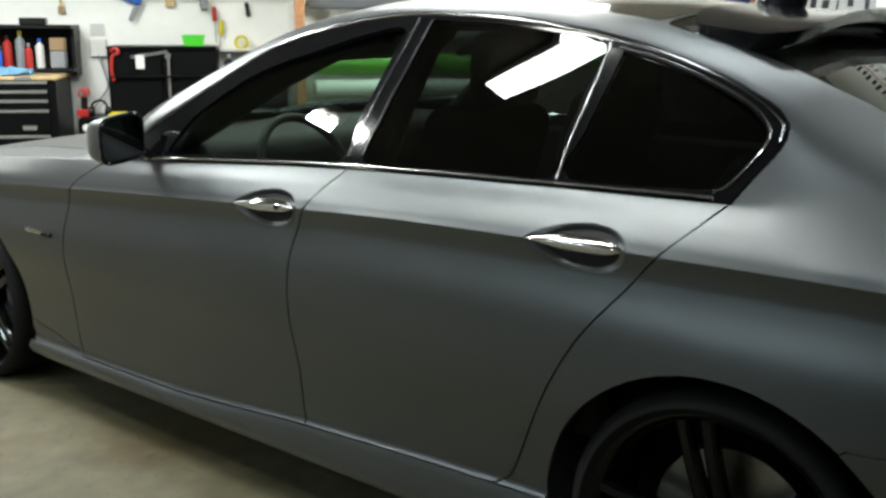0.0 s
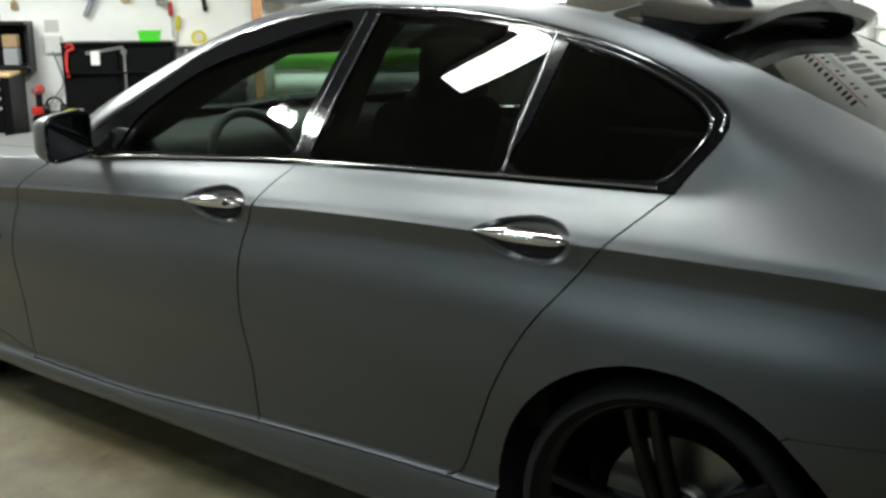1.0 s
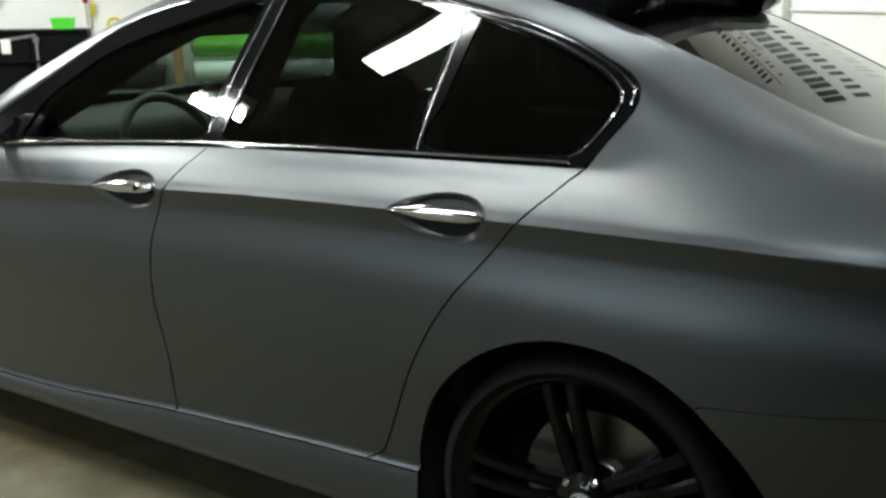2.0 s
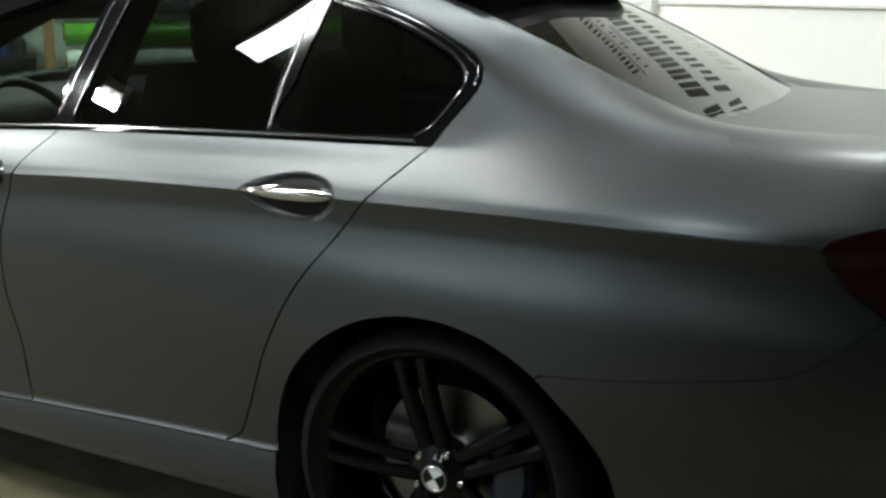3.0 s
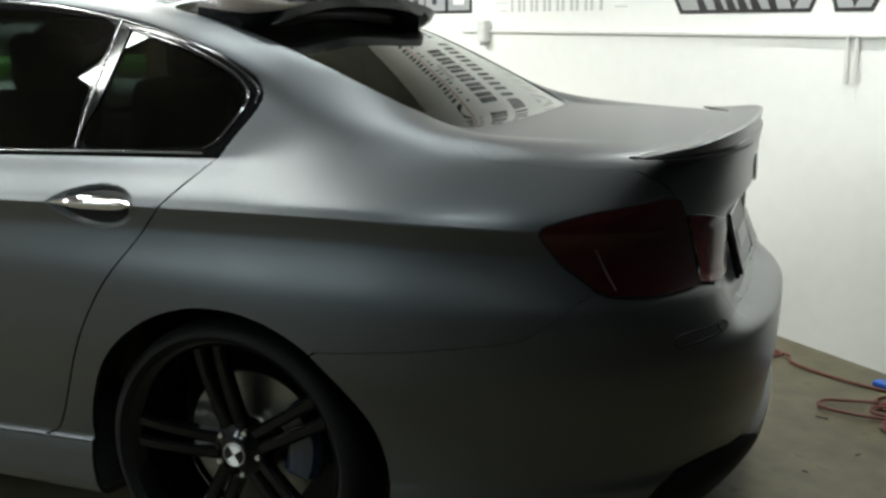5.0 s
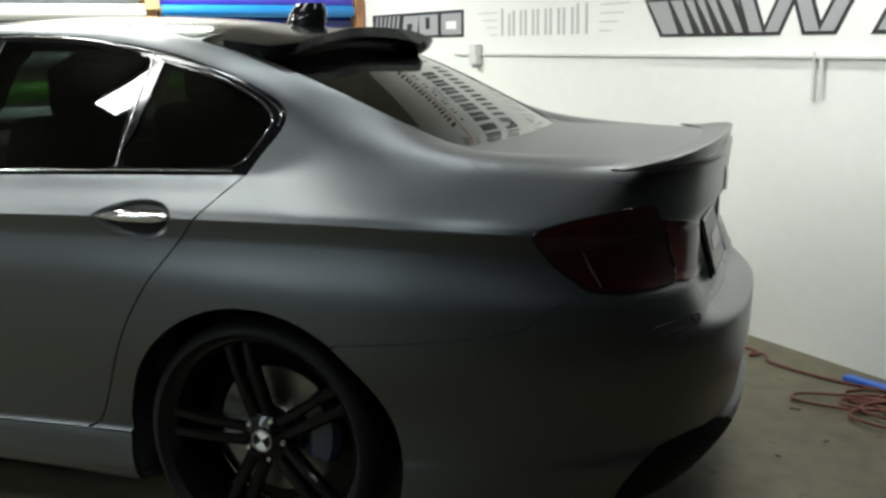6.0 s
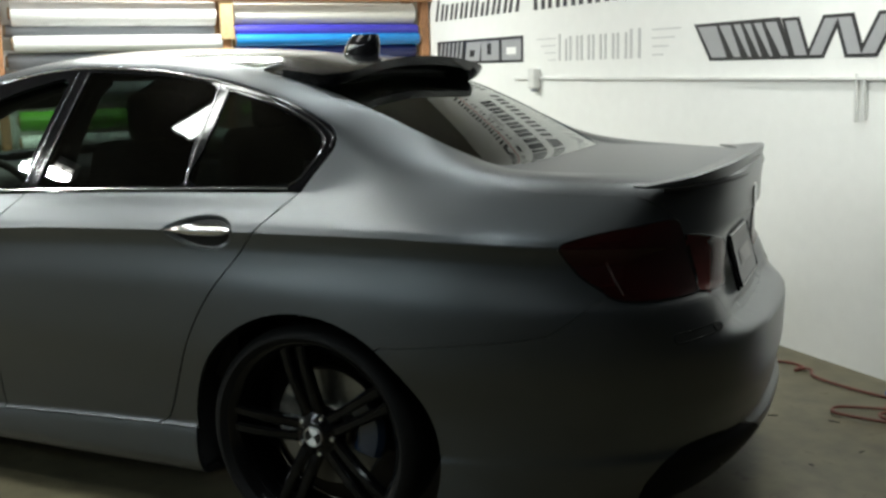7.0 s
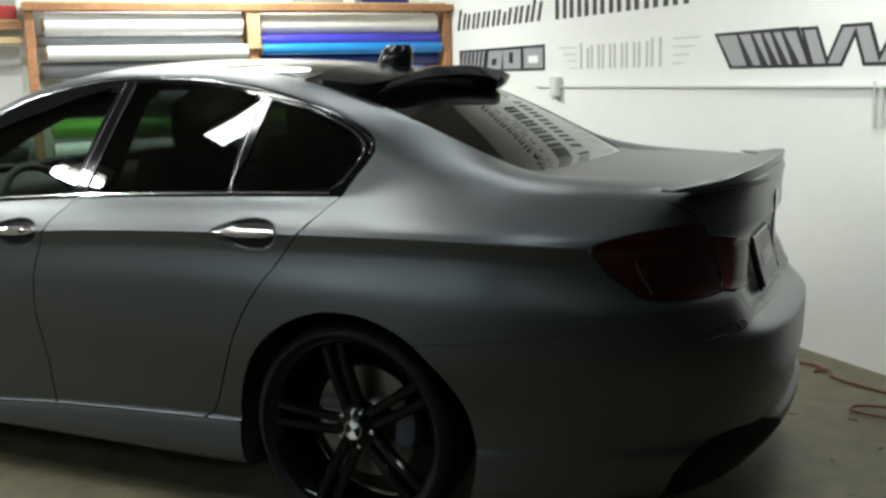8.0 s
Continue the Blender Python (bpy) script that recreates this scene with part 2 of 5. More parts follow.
room_box("ceiling", WALL_U - .2, U_END + .2, V_END - .2, WALL_V + .2, CEIL, CEIL + .15, CEILING_TAN, "tan unfinished workshop ceiling", "ceiling")


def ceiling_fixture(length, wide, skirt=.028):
    t = thing("part_added_ceiling_light", "white tube fixture of the partly added ceiling lighting" if wide > .05 else "white twin-tube fixture of the partly added ceiling lighting", "ceiling light", "ceiling lights")
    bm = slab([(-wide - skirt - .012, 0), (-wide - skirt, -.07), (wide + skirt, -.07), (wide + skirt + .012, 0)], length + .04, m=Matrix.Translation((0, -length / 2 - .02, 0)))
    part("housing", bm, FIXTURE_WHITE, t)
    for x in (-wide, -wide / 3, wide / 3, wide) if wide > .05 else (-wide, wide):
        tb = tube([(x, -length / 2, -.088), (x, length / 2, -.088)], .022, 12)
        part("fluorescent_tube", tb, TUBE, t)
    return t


# most of these lamps are added to brighten walls, floor and the car's paint
for u, v, turn, length, watts, tone in PART_ADDED_FIXTURES:
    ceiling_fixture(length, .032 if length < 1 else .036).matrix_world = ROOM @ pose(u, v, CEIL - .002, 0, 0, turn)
    la = bpy.data.lights.new("part_added_glow", "AREA")
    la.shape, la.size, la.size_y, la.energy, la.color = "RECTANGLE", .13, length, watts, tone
    lo = new("part_added_glow", la)
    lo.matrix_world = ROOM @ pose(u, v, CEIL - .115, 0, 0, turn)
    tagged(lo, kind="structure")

def pchip(ts, ys):
    """Smooth monotone curve through (ts, ys); ys may hold one row per column of values."""
    t, y = np.asarray(ts, float), np.asarray(ys, float)
    h = np.diff(t).reshape((-1,) + (1,) * (y.ndim - 1))
    d = np.diff(y, axis=0) / h
    m = np.zeros_like(y)
    same = d[:-1] * d[1:] > 0
    w1, w2 = 2 * h[1:] + h[:-1], h[1:] + 2 * h[:-1]
    with np.errstate(divide="ignore", invalid="ignore"):
        m[1:-1] = np.where(same, (w1 + w2) / (w1 / d[:-1] + w2 / d[1:]), 0.0)
    m[0], m[-1] = d[0], d[-1]

    def at(q):
        q = np.asarray(q, float)
        k = np.clip(np.searchsorted(t, q, "right") - 1, 0, len(t) - 2)
        hh = (t[k + 1] - t[k])
        u = np.clip((q - t[k]) / hh, 0.0, 1.0)
        if y.ndim > 1:
            hh, u = hh[:, None], u[:, None]
        a, b = 2 * u ** 3 - 3 * u ** 2 + 1, u ** 3 - 2 * u ** 2 + u
        return a * y[k] + b * hh * m[k] + (1 - a) * y[k + 1] + (u ** 3 - u ** 2) * hh * m[k + 1]
    return at


def curve(*pairs):
    return pchip([p[0] for p in pairs], [p[1] for p in pairs])


def step(x):
    x = np.clip(x, 0, 1)
    return x * x * (3 - 2 * x)


# the lines of the saloon, along its length x (rear axle at 0, nose at -3.85)
crest_z = curve((-3.9, .66), (-3.3, .735), (-2.68, .777), (-1.99, .826), (-1.4, .862), (-.82, .893), (-.45, .902), (-.1, .907), (.27, .910), (.5, .903), (.72, .889), (1.1, .872))
belt_z = curve((-3.9, .70), (-3.3, .80), (-2.7, .865), (-2.2, .905), (-1.88, .928), (-1.08, .981), (-.5, 1.001), (-.04, 1.012), (.2, 1.020), (.47, 1.028), (.9, 1.031), (1.1, 1.033))
belt_w = curve((-3.9, .80), (-2.7, .85), (-2.2, .882), (-1.88, .880), (-1.08, .855), (-.5, .848), (-.04, .842), (.1, .822), (.2, .805), (.3, .794), (.47, .788), (.57, .792), (.68, .806), (.79, .832), (.87, .862), (1.1, .90))
light_z = curve((-3.9, .715), (-3.3, .812), (-2.7, .878), (-2.2, .920), (-2.08, .945), (-1.95, .992), (-1.88, 1.030), (-1.752, 1.108), (-1.62, 1.196), (-1.508, 1.265), (-1.336, 1.324), (-1.15, 1.360), (-.99, 1.374), (-.704, 1.366), (-.56, 1.351), (-.398, 1.326),
                (-.193, 1.274), (-.1, 1.241), (0, 1.192), (.1, 1.143), (.2, 1.103), (.3, 1.076), (.45, 1.052), (.6, 1.044), (.9, 1.041), (1.1, 1.040))
light_w = curve((-3.9, .74), (-2.7, .80), (-2.2, .845), (-1.95, .865), (-1.88, .868), (-1.752, .813), (-1.508, .711), (-1.336, .673), (-1.15, .652), (-.99, .644), (-.704, .649), (-.398, .671), (-.1, .717), (0, .735), (.1, .735), (.2, .722), (.3, .702), (.45, .672), (.6, .66), (.9, .70), (1.1, .72))
rail_z = curve((-3.9, .722), (-3.3, .822), (-2.7, .890), (-2.3, .920), (-2.2, .938), (-2.1, .978), (-2.0, 1.040), (-1.9, 1.093), (-1.8, 1.146), (-1.7, 1.202), (-1.6, 1.257), (-1.5, 1.308), (-1.336, 1.357), (-1.15, 1.390), (-.99, 1.403), (-.704, 1.397), (-.5, 1.377), (-.35, 1.354), (-.1, 1.290), (0, 1.252), (.1, 1.209), (.2, 1.163), (.3, 1.115), (.4, 1.067), (.445, 1.050), (.6, 1.046), (.9, 1.045), (1.1, 1.044))
rail_w = curve((-3.9, .66), (-2.7, .72), (-2.2, .79), (-1.95, .81), (-1.88, .80), (-1.752, .752), (-1.508, .655), (-1.336, .620), (-.99, .595), (-.35, .585), (0, .578), (.2, .562), (.4, .530), (.47, .522), (.6, .54), (.9, .56), (1.1, .58))
spine_z = curve((-3.9, .74), (-3.3, .845), (-2.7, .925), (-2.33, .965), (-2.2, 1.03), (-1.9, 1.222), (-1.55, 1.392), (-1.2, 1.430), (-.9, 1.437), (-.6, 1.425), (-.33, 1.392), (-.1, 1.322), (.1, 1.237), (.3, 1.144), (.4, 1.094), (.48, 1.058), (.65, 1.056), (.9, 1.056), (1.1, 1.050))
sill_z = curve((-3.9, .225), (-2.25, .235), (-1.76, .240), (-1.17, .280), (-.48, .308), (.4, .318), (1.1, .318))
tail_x = curve((.15, .95), (.20, 1.0), (.25, 1.040), (.285, 1.058), (.31, 1.060), (.335, 1.045), (.40, 1.055), (.46, 1.066), (.58, 1.070), (.66, 1.060), (.72, 1.042), (.76, 1.010), (.82, .988), (.90, .980), (.95, .979), (1.0, .984), (1.03, .988), (1.07, .990))
AXLE, NOSE = -2.968, -2.9


def corner(tau, p):
    k = (tau ** p + (1 - tau) ** p) ** (1 / p)
    return tau / k, (1 - tau) / k


def hull(ss, per=1.0):
    """Left half of the body: a grid of points over the length ss and round the girth; also the girth's knots."""
    ss = np.asarray(ss, float)
    tr, tf = np.clip(ss - .1, 0, 1), np.clip(NOSE - ss, 0, 1)
    xr, yr = corner(tr, 3.0)
    xf, yf = corner(tf, 2.6)
    x = np.where(ss > .1, .1 + .97 * xr, np.where(ss < NOSE, NOSE - .95 * xf, ss))
    one = np.ones_like(x)
    zc, zb, wb, zs = crest_z(x), belt_z(x), belt_w(x), sill_z(x)
    zl, wl, zr, wr, zm = light_z(x), light_w(x), rail_z(x), rail_w(x), spine_z(x)
    def flare(z):
        g = .042 * np.exp(-((x - .20) / .52) ** 2) + .018 * np.exp(-((x - AXLE) / .40) ** 2)
        return g * np.exp(-((z - .64) / .120) ** 2)
    low = step((x + 2.2) / -1.2)          # the nose tapers
    nick = step((x - .25) / .2)
    col = lambda w, z: ((w + flare(z)) * one - .03 * low, z * one)
    lo = lambda z, d: np.minimum(z, zc - d)
    full = .021 * step((x + .05) / .35)          # the haunch rounds over into the deck
    pts = [col(.80, .155), col(.905, .163), col(.928, .200), col(.9235 - nick * .0015, (zs + .2) / 2), col(.915 + nick * .007, zs - .008), col(.906 + nick * .016, zs + .004), col(.911 + nick * .0105, zs + .035),
           col(.922, lo(.44, .31)), col(.9385, lo(.57, .24)), col(.9370, zc - .165), col(.9300, zc - .110), col(.9225, zc - .068), col(.9212, zc - .050), col(.9228, zc - .032), col(.9270, zc - .011), col(.930, zc), col(.9255, zc + .010),
           (.926 - .002 + (wb - .924) * .18 + .0015 + full * .45, zc + .012 + (zb - zc - .012) * .20), (wb + (.923 - wb) * .50 + .003 + full, zc + .012 + (zb - zc - .012) * .52), (wb, zb),
           *[(wb + (wl - wb) * q + .018 * q * (1 - q) * step((zl - zb) / .2), zb + (zl - zb) * q) for q in (.07, .5, .93)], (wl, zl), (wr, zr), (0 * one, zm)]
    wy, wz = np.array([p[0] for p in pts]), np.array([p[1] for p in pts])
    mid = np.argmin(abs(ss + .6))
    knots = np.concatenate([[0], np.cumsum(np.hypot(np.diff(wy[:, mid]), np.diff(wz[:, mid])))])
    v = np.concatenate([np.linspace(a, b, max(2, int(np.ceil((b - a) / ((.007 if 9 <= k < 19 else .011) * per)))), endpoint=False) for k, (a, b) in enumerate(zip(knots[:-1], knots[1:]))] + [knots[-1:]])
    w, z = pchip(knots, wy)(v), pchip(knots, wz)(v)
    # ease the flanks below and above the crest
    for a, b, ra, rb, turns in ((6, 12, .05, .03, 16), (15, 18, .012, .02, 10)):
        sw, sz = w, z
        for _ in range(turns):
            sw = np.concatenate([sw[:1], (sw[:-2] + 2 * sw[1:-1] + sw[2:]) / 4, sw[-1:]])
            sz = np.concatenate([sz[:1], (sz[:-2] + 2 * sz[1:-1] + sz[2:]) / 4, sz[-1:]])
        mask = (step((v - knots[a]) / ra) * step((knots[b] - v) / rb))[:, None]
        w, z = w + (sw - w) * mask, z + (sz - z) * mask
    # the rear pillar flows into the haunch without a ledge
    sw, sz = w, z
    for _ in range(120):
        sw = np.concatenate([sw[:1], (sw[:-2] + 2 * sw[1:-1] + sw[2:]) / 4, sw[-1:]])
        sz = np.concatenate([sz[:1], (sz[:-2] + 2 * sz[1:-1] + sz[2:]) / 4, sz[-1:]])
    mask = (step((v - knots[16]) / .10) * step((knots[24] - v) / .05))[:, None] * (step((x + .05) / .20) * (1 - step((x - .30) / .16)))[None, :]
    w, z = w + (sw - w) * mask, z + (sz - z) * mask
    # the crown from rail to spine is one even arc
    q = np.clip((v - knots[-2]) / (knots[-1] - knots[-2]), 0, 1)[:, None]
    on = v[:, None] > knots[-2]
    w, z = np.where(on, wr * (1 - q), w), np.where(on, zr + (zm - zr) * (1 - (1 - q) ** 2), z)
    y = -w * np.where(ss > .1, yr, np.where(ss < NOSE, yf, 1.0))
    far = tail_x(np.minimum(z, 1.07))
    # the lid stands back from the bumper, which dips behind the number plate
    dip = .740 - .120 * step((.52 - abs(y)) / .14)
    far = far - np.maximum(0, far - .968) * step((z - dip + .02) / .04) * step((.60 - abs(y)) / .08) * step((.9 - z) / .05)
    # hollow behind the number plate
    far = far - .045 * step((.29 - abs(y)) / .06) * step((z - .655) / .04) * step((.91 - z) / .06)
    xx = np.where(ss > .1, .1 + far * xr, np.where(ss < NOSE, NOSE - (.95 - .25 * abs(z - .5) ** 2) * xf, ss))
    body = np.stack([xx, y, z], -1).transpose(1, 0, 2)
    # fair the lines along the length
    h = np.median(np.diff(ss))
    n = int(round(.21 / h))
    kern = np.exp(-.5 * (np.arange(-n, n + 1) * h / .068) ** 2)
    pad = np.concatenate([2 * body[:1] - body[n:0:-1], body, (body[-2:-n - 2:-1]) * np.array([1, -1, 1])])
    soft = sum(k * pad[i:i + len(body)] for i, k in enumerate(kern / kern.sum()))
    kern2 = np.exp(-.5 * (np.arange(-n, n + 1) * h / .022) ** 2)
    firm = sum(k * pad[i:i + len(body)] for i, k in enumerate(kern2 / kern2.sum()))
    # the foot of the rear pillar spreads evenly into the deck
    n3 = int(round(.36 / h))
    kern3 = np.exp(-.5 * (np.arange(-n3, n3 + 1) * h / .15) ** 2)
    pad3 = np.concatenate([2 * body[:1] - body[n3:0:-1], body, (body[-2:-n3 - 2:-1]) * np.array([1, -1, 1])])
    wide = sum(k * pad3[i:i + len(body)] for i, k in enumerate(kern3 / kern3.sum()))
    foot = (step((v - knots[17]) / .04) * step((knots[24] - v) / .04))[None, :, None] * (step((ss - .04) / .14) * (1 - step((ss - .50) / .14)))[:, None, None]
    soft = soft + (wide - soft) * foot
    crown = step((v - knots[-2] + .05) / .07)[None, :, None] * step((ss + .30) / .15)[:, None, None]
    soft = soft + (firm - soft) * crown
    # iron out the haunch in both directions
    calm = (step((v - knots[16] - .004) / .07) * step((knots[24] - v) / .06))[None, :, None] * (step((ss - .02) / .16) * (1 - step((ss - .62) / .2)))[:, None, None]
    for _ in range(160):
        mean = soft.copy()
        mean[1:-1, 1:-1] = (soft[:-2, 1:-1] + soft[2:, 1:-1] + soft[1:-1, :-2] + soft[1:-1, 2:]) / 4
        soft = soft + (mean - soft) * calm
    far_in = step((ss + 2.35) / .1)[:, None, None]
    body = body + (soft - body) * far_in
    body[-1, :, 1] = 0
    return body, v, knots     # [length, girth, 3]


# ---- the saloon car ----
LS = np.concatenate([np.linspace(-3.9, -2.4, 80, endpoint=False), np.linspace(-2.4, 1.1, 468)])
GRID, GV, KNOTS = hull(LS)
NI, NJ = GRID.shape[:2]


def locate(points):
    """Grid coordinates (along, round) of the surface points nearest to points, of which y may be None."""
    out = []
    flat = GRID.reshape(-1, 3)
    for p in points:
        use = [k for k in range(3) if p[k] is not None]
        q = np.array([p[k] for k in use], float)
        d = ((flat[:, use] - q) ** 2).sum(1)
        if len(use) == 2:
            d = d + np.where(flat[:, 1] > -.30, 1.0, 0)
        i, j = divmod(int(d.argmin()), NJ)
        a, b = float(i), float(j)
        for _ in range(3):
            i0, j0 = min(max(int(a), 0), NI - 2), min(max(int(b), 0), NJ - 2)
            du, dv = (GRID[i0 + 1, j0] - GRID[i0, j0])[use], (GRID[i0, j0 + 1] - GRID[i0, j0])[use]
            at = GRID[i0, j0][use] + du * (a - i0) + dv * (b - j0)
            s = np.linalg.lstsq(np.stack([du, dv], 1), q - at, rcond=None)[0]
            a, b = min(max(a + np.clip(s[0], -1.5, 1.5), 0), NI - 1), min(max(b + np.clip(s[1], -1.5, 1.5), 0), NJ - 1)
        out.append((a, b))
    return np.array(out)


def surf(ab):
    """Points of the body at grid coordinates."""
    ab = np.asarray(ab, float)
    i, j = np.clip(ab[:, 0].astype(int), 0, NI - 2), np.clip(ab[:, 1].astype(int), 0, NJ - 2)
    s, t = (ab[:, 0] - i)[:, None], (ab[:, 1] - j)[:, None]
    return (GRID[i, j] * (1 - s) + GRID[i + 1, j] * s) * (1 - t) + (GRID[i, j + 1] * (1 - s) + GRID[i + 1, j + 1] * s) * t


def normal_grid():
    du, dv = np.gradient(GRID, axis=0), np.gradient(GRID, axis=1)
    n = np.cross(du, dv)
    n /= np.maximum(np.linalg.norm(n, axis=-1, keepdims=True), 1e-9)
    # keep the normals pointing out of the body
    return np.where((n * (GRID - np.array([-1.0, 0, .55]))).sum(-1, keepdims=True) < 0, -n, n)


NORMALS = normal_grid()
side = lambda pts: [(x, None, z) for x, z in pts]
FGAP = [(-1.99, .918), (-2.102, .893), (-2.20, .835), (-2.24, .778), (-2.276, .622), (-2.271, .487), (-2.255, .245)]
BGAP = [(-1.05, .983), (-1.134, .886), (-1.184, .767), (-1.197, .626), (-1.175, .457), (-1.168, .272)]
CGAP = [(-.036, 1.013), (-.124, .925), (-.244, .784), (-.351, .632), (-.427, .471), (-.475, .355), (-.500, .318), (-.545, .298)]
LIGHT = [(-1.945, .955), (-1.88, 1.020), (-1.752, 1.107), (-1.62, 1.195), (-1.508, 1.264), (-1.336, 1.323), (-1.15, 1.359), (-.99, 1.373), (-.704, 1.365), (-.56, 1.350), (-.398, 1.325), (-.193, 1.273), (-.10, 1.240), (-.05, 1.217), (0, 1.190), (.028, 1.160), (.032, 1.132), (.018, 1.100), (-.008, 1.060), (-.036, 1.013)]
BELT = [(-.036, 1.013), (-.5, 1.0012), (-1.05, .983), (-1.08, .981), (-1.5, .9545), (-1.90, .927)]
LAMP = [(.711, -.832, .885), (.724, -.821, .901), (.802, -.768, .924), (.882, -.699, .936), (.957, -.608, .941), (.968, -.586, .900), (.986, -.556, .833), (1.000, -.546, .765), (1.004, -.556, .741), (.954, -.667, .742), (.893, -.736, .745), (.839, -.775, .756), (.804, -.789, .782), (.756, -.808, .820), (.726, -.822, .860)]
LAMP_IN = [(.976, -.578, .899), (1.009, -.508, .888), (1.028, -.41, .868), (1.036, -.325, .846), (1.040, -.290, .80), (1.042, -.300, .732), (1.038, -.42, .728), (1.010, -.546, .740), (1.004, -.536, .775), (.990, -.548, .833)]
ARCH = lambda cx: [(cx + .396 * math.cos(a), .298 + .393 * math.sin(a)) for a in np.linspace(-.5, math.pi + .5, 60)]


def outline(pts, n=5):
    return locate([tuple(p) for p in pts]) if n == 0 else np.array(smooth_line(locate(pts), n))


def join(*runs):
    return np.concatenate([np.asarray(r, float) for r in runs])


fgap, bgap, cgap = outline(side(FGAP)), outline(side(BGAP)), outline(side(CGAP))
light, belt = outline(side(LIGHT)), outline(side(BELT))
hem = outline(side([(x, float(sill_z(x)) - .008) for x in (-.545, -.8, -1.168, -1.5, -1.76, -2.0, -2.255)]), 3)
hem_a = np.array([p for p in hem if p[0] > bgap[-1, 0]])
hem_b = np.array([p for p in hem if p[0] <= bgap[-1, 0]])
belt_a = np.array([p for p in belt if p[0] >= bgap[0, 0]])
belt_b = np.array([p for p in belt if p[0] < bgap[0, 0]])
FRONT_DOOR = join(fgap, hem_b[::-1], bgap[::-1], belt_b, locate(side([(-1.93, .925)])))
REAR_DOOR = join(bgap, hem_a[::-1], cgap[::-1], belt_a)
DLO = join(light, belt)
pane = lambda pts: outline(side(pts), 4)
FRONT_PANE = pane([(-1.775, .962), (-1.705, 1.062), (-1.585, 1.152), (-1.47, 1.213), (-1.31, 1.264), (-1.145, 1.312), (-1.012, 1.330), (-1.03, 1.24), (-1.065, 1.10), (-1.092, 1.000), (-1.40, .981), (-1.70, .962)])
REAR_PANE = pane([(-.925, 1.352), (-.70, 1.343), (-.56, 1.329), (-.415, 1.305), (-.428, 1.21), (-.445, 1.10), (-.452, 1.022), (-.70, 1.014), (-1.00, 1.004), (-.985, 1.10), (-.955, 1.23)])
QUARTER_PANE = pane([(-.362, 1.292), (-.20, 1.250), (-.10, 1.213), (-.045, 1.185), (-.012, 1.155), (-.006, 1.130), (-.02, 1.10), (-.05, 1.055), (-.085, 1.033), (-.405, 1.024), (-.396, 1.12), (-.378, 1.21)])
DIFFUSER = outline([(.915, -.735, .16), (.925, -.72, .26), (.98, -.66, .325), (1.05, -.56, .342), (1.09, -.47, .336), (1.11, -.37, .322), (1.125, -.27, .292), (1.135, -.19, .235), (1.14, -.17, .16)], 4)
DIFFUSER = join(DIFFUSER, [(float(DIFFUSER[-1, 0]), -1), (float(DIFFUSER[0, 0]), -1)])
LAMP_OUT, LAMP_INNER = outline(LAMP, 4), outline(LAMP_IN, 4)
# the lid: along the deck's edge, down past the lamp, and over the bumper to the middle
LID = join(locate([(.508, 0, 1.057), (.504, -.15, 1.057), (.492, -.3, 1.056), (.475, -.43, 1.054), (.47, -.52, 1.050), (.49, -.62, 1.043), (.52, -.70, 1.036)]), np.array(smooth_line(locate([(.571, -.745, 1.031), (.682, -.735, 1.031), (.788, -.708, 1.031), (.878, -.676, 1.028), (.912, -.64, .992), (.945, -.615, .962), (.958, -.604, .941), (.970, -.582, .900), (.988, -.552, .833), (1.004, -.544, .748)]), 4)),
           locate([(1.02, -.47, .70), (1.06, -.40, .635), (1.07, -.36, .622), (1.08, -.2, .62)]), [(NI - 1, float(locate([(1.085, 0, .62)])[0, 1])), (NI - 1, NJ - 1)])
SEAM = np.array(smooth_line(locate([(.225, -.945, .618), (.396, -.935, .633), (.559, -.909, .652), (.672, -.877, .667), (.725, -.86, .692), (.80, -.82, .750)]), 5))
BUMPER = join(locate([(.30, -.92, .165)]), SEAM, outline([(.829, -.79, .764), (.889, -.745, .747), (.955, -.66, .742), (1.004, -.550, .744)], 3), locate([(1.02, -.47, .70), (1.06, -.40, .635), (1.07, -.36, .622), (1.08, -.2, .62)]), [(NI - 1, float(locate([(1.085, 0, .62)])[0, 1])), (NI - 1, 0), (float(locate([(.30, -.92, .165)])[0, 0]), 0)])
glass_edge = np.array(smooth_line(locate([(-.335, 0, 1.397), (-.33, -.3, 1.388), (-.33, -.50, 1.370), (-.31, -.572, 1.348), (-.20, -.580, 1.315), (0, -.572, 1.245), (.2, -.556, 1.158), (.33, -.54, 1.100), (.415, -.505, 1.062), (.457, -.43, 1.056), (.478, -.3, 1.056), (.490, -.15, 1.057), (.494, 0, 1.057)]), 5))
BACK_GLASS = join(glass_edge, [(glass_edge[-1, 0], NJ + 1), (glass_edge[0, 0], NJ + 1)])
roof_edge = np.array(smooth_line(locate([(-.345, 0, 1.397), (-.345, -.5, 1.371), (-.40, -.56, 1.362), (-.7, -.572, 1.401), (-1.0, -.570, 1.409), (-1.3, -.585, 1.372), (-1.43, -.58, 1.345), (-1.50, -.40, 1.375), (-1.53, 0, 1.388)]), 5))
ROOF = join(roof_edge, [(roof_edge[-1, 0], NJ + 1), (roof_edge[0, 0], NJ + 1)])
screen_edge = np.array(smooth_line(locate([(-1.54, 0, 1.39), (-1.51, -.40, 1.37), (-1.46, -.60, 1.318), (-1.62, -.68, 1.212), (-1.85, -.765, 1.03), (-1.95, -.78, .972), (-2.10, -.6, .97), (-2.25, 0, 1.0)]), 5))
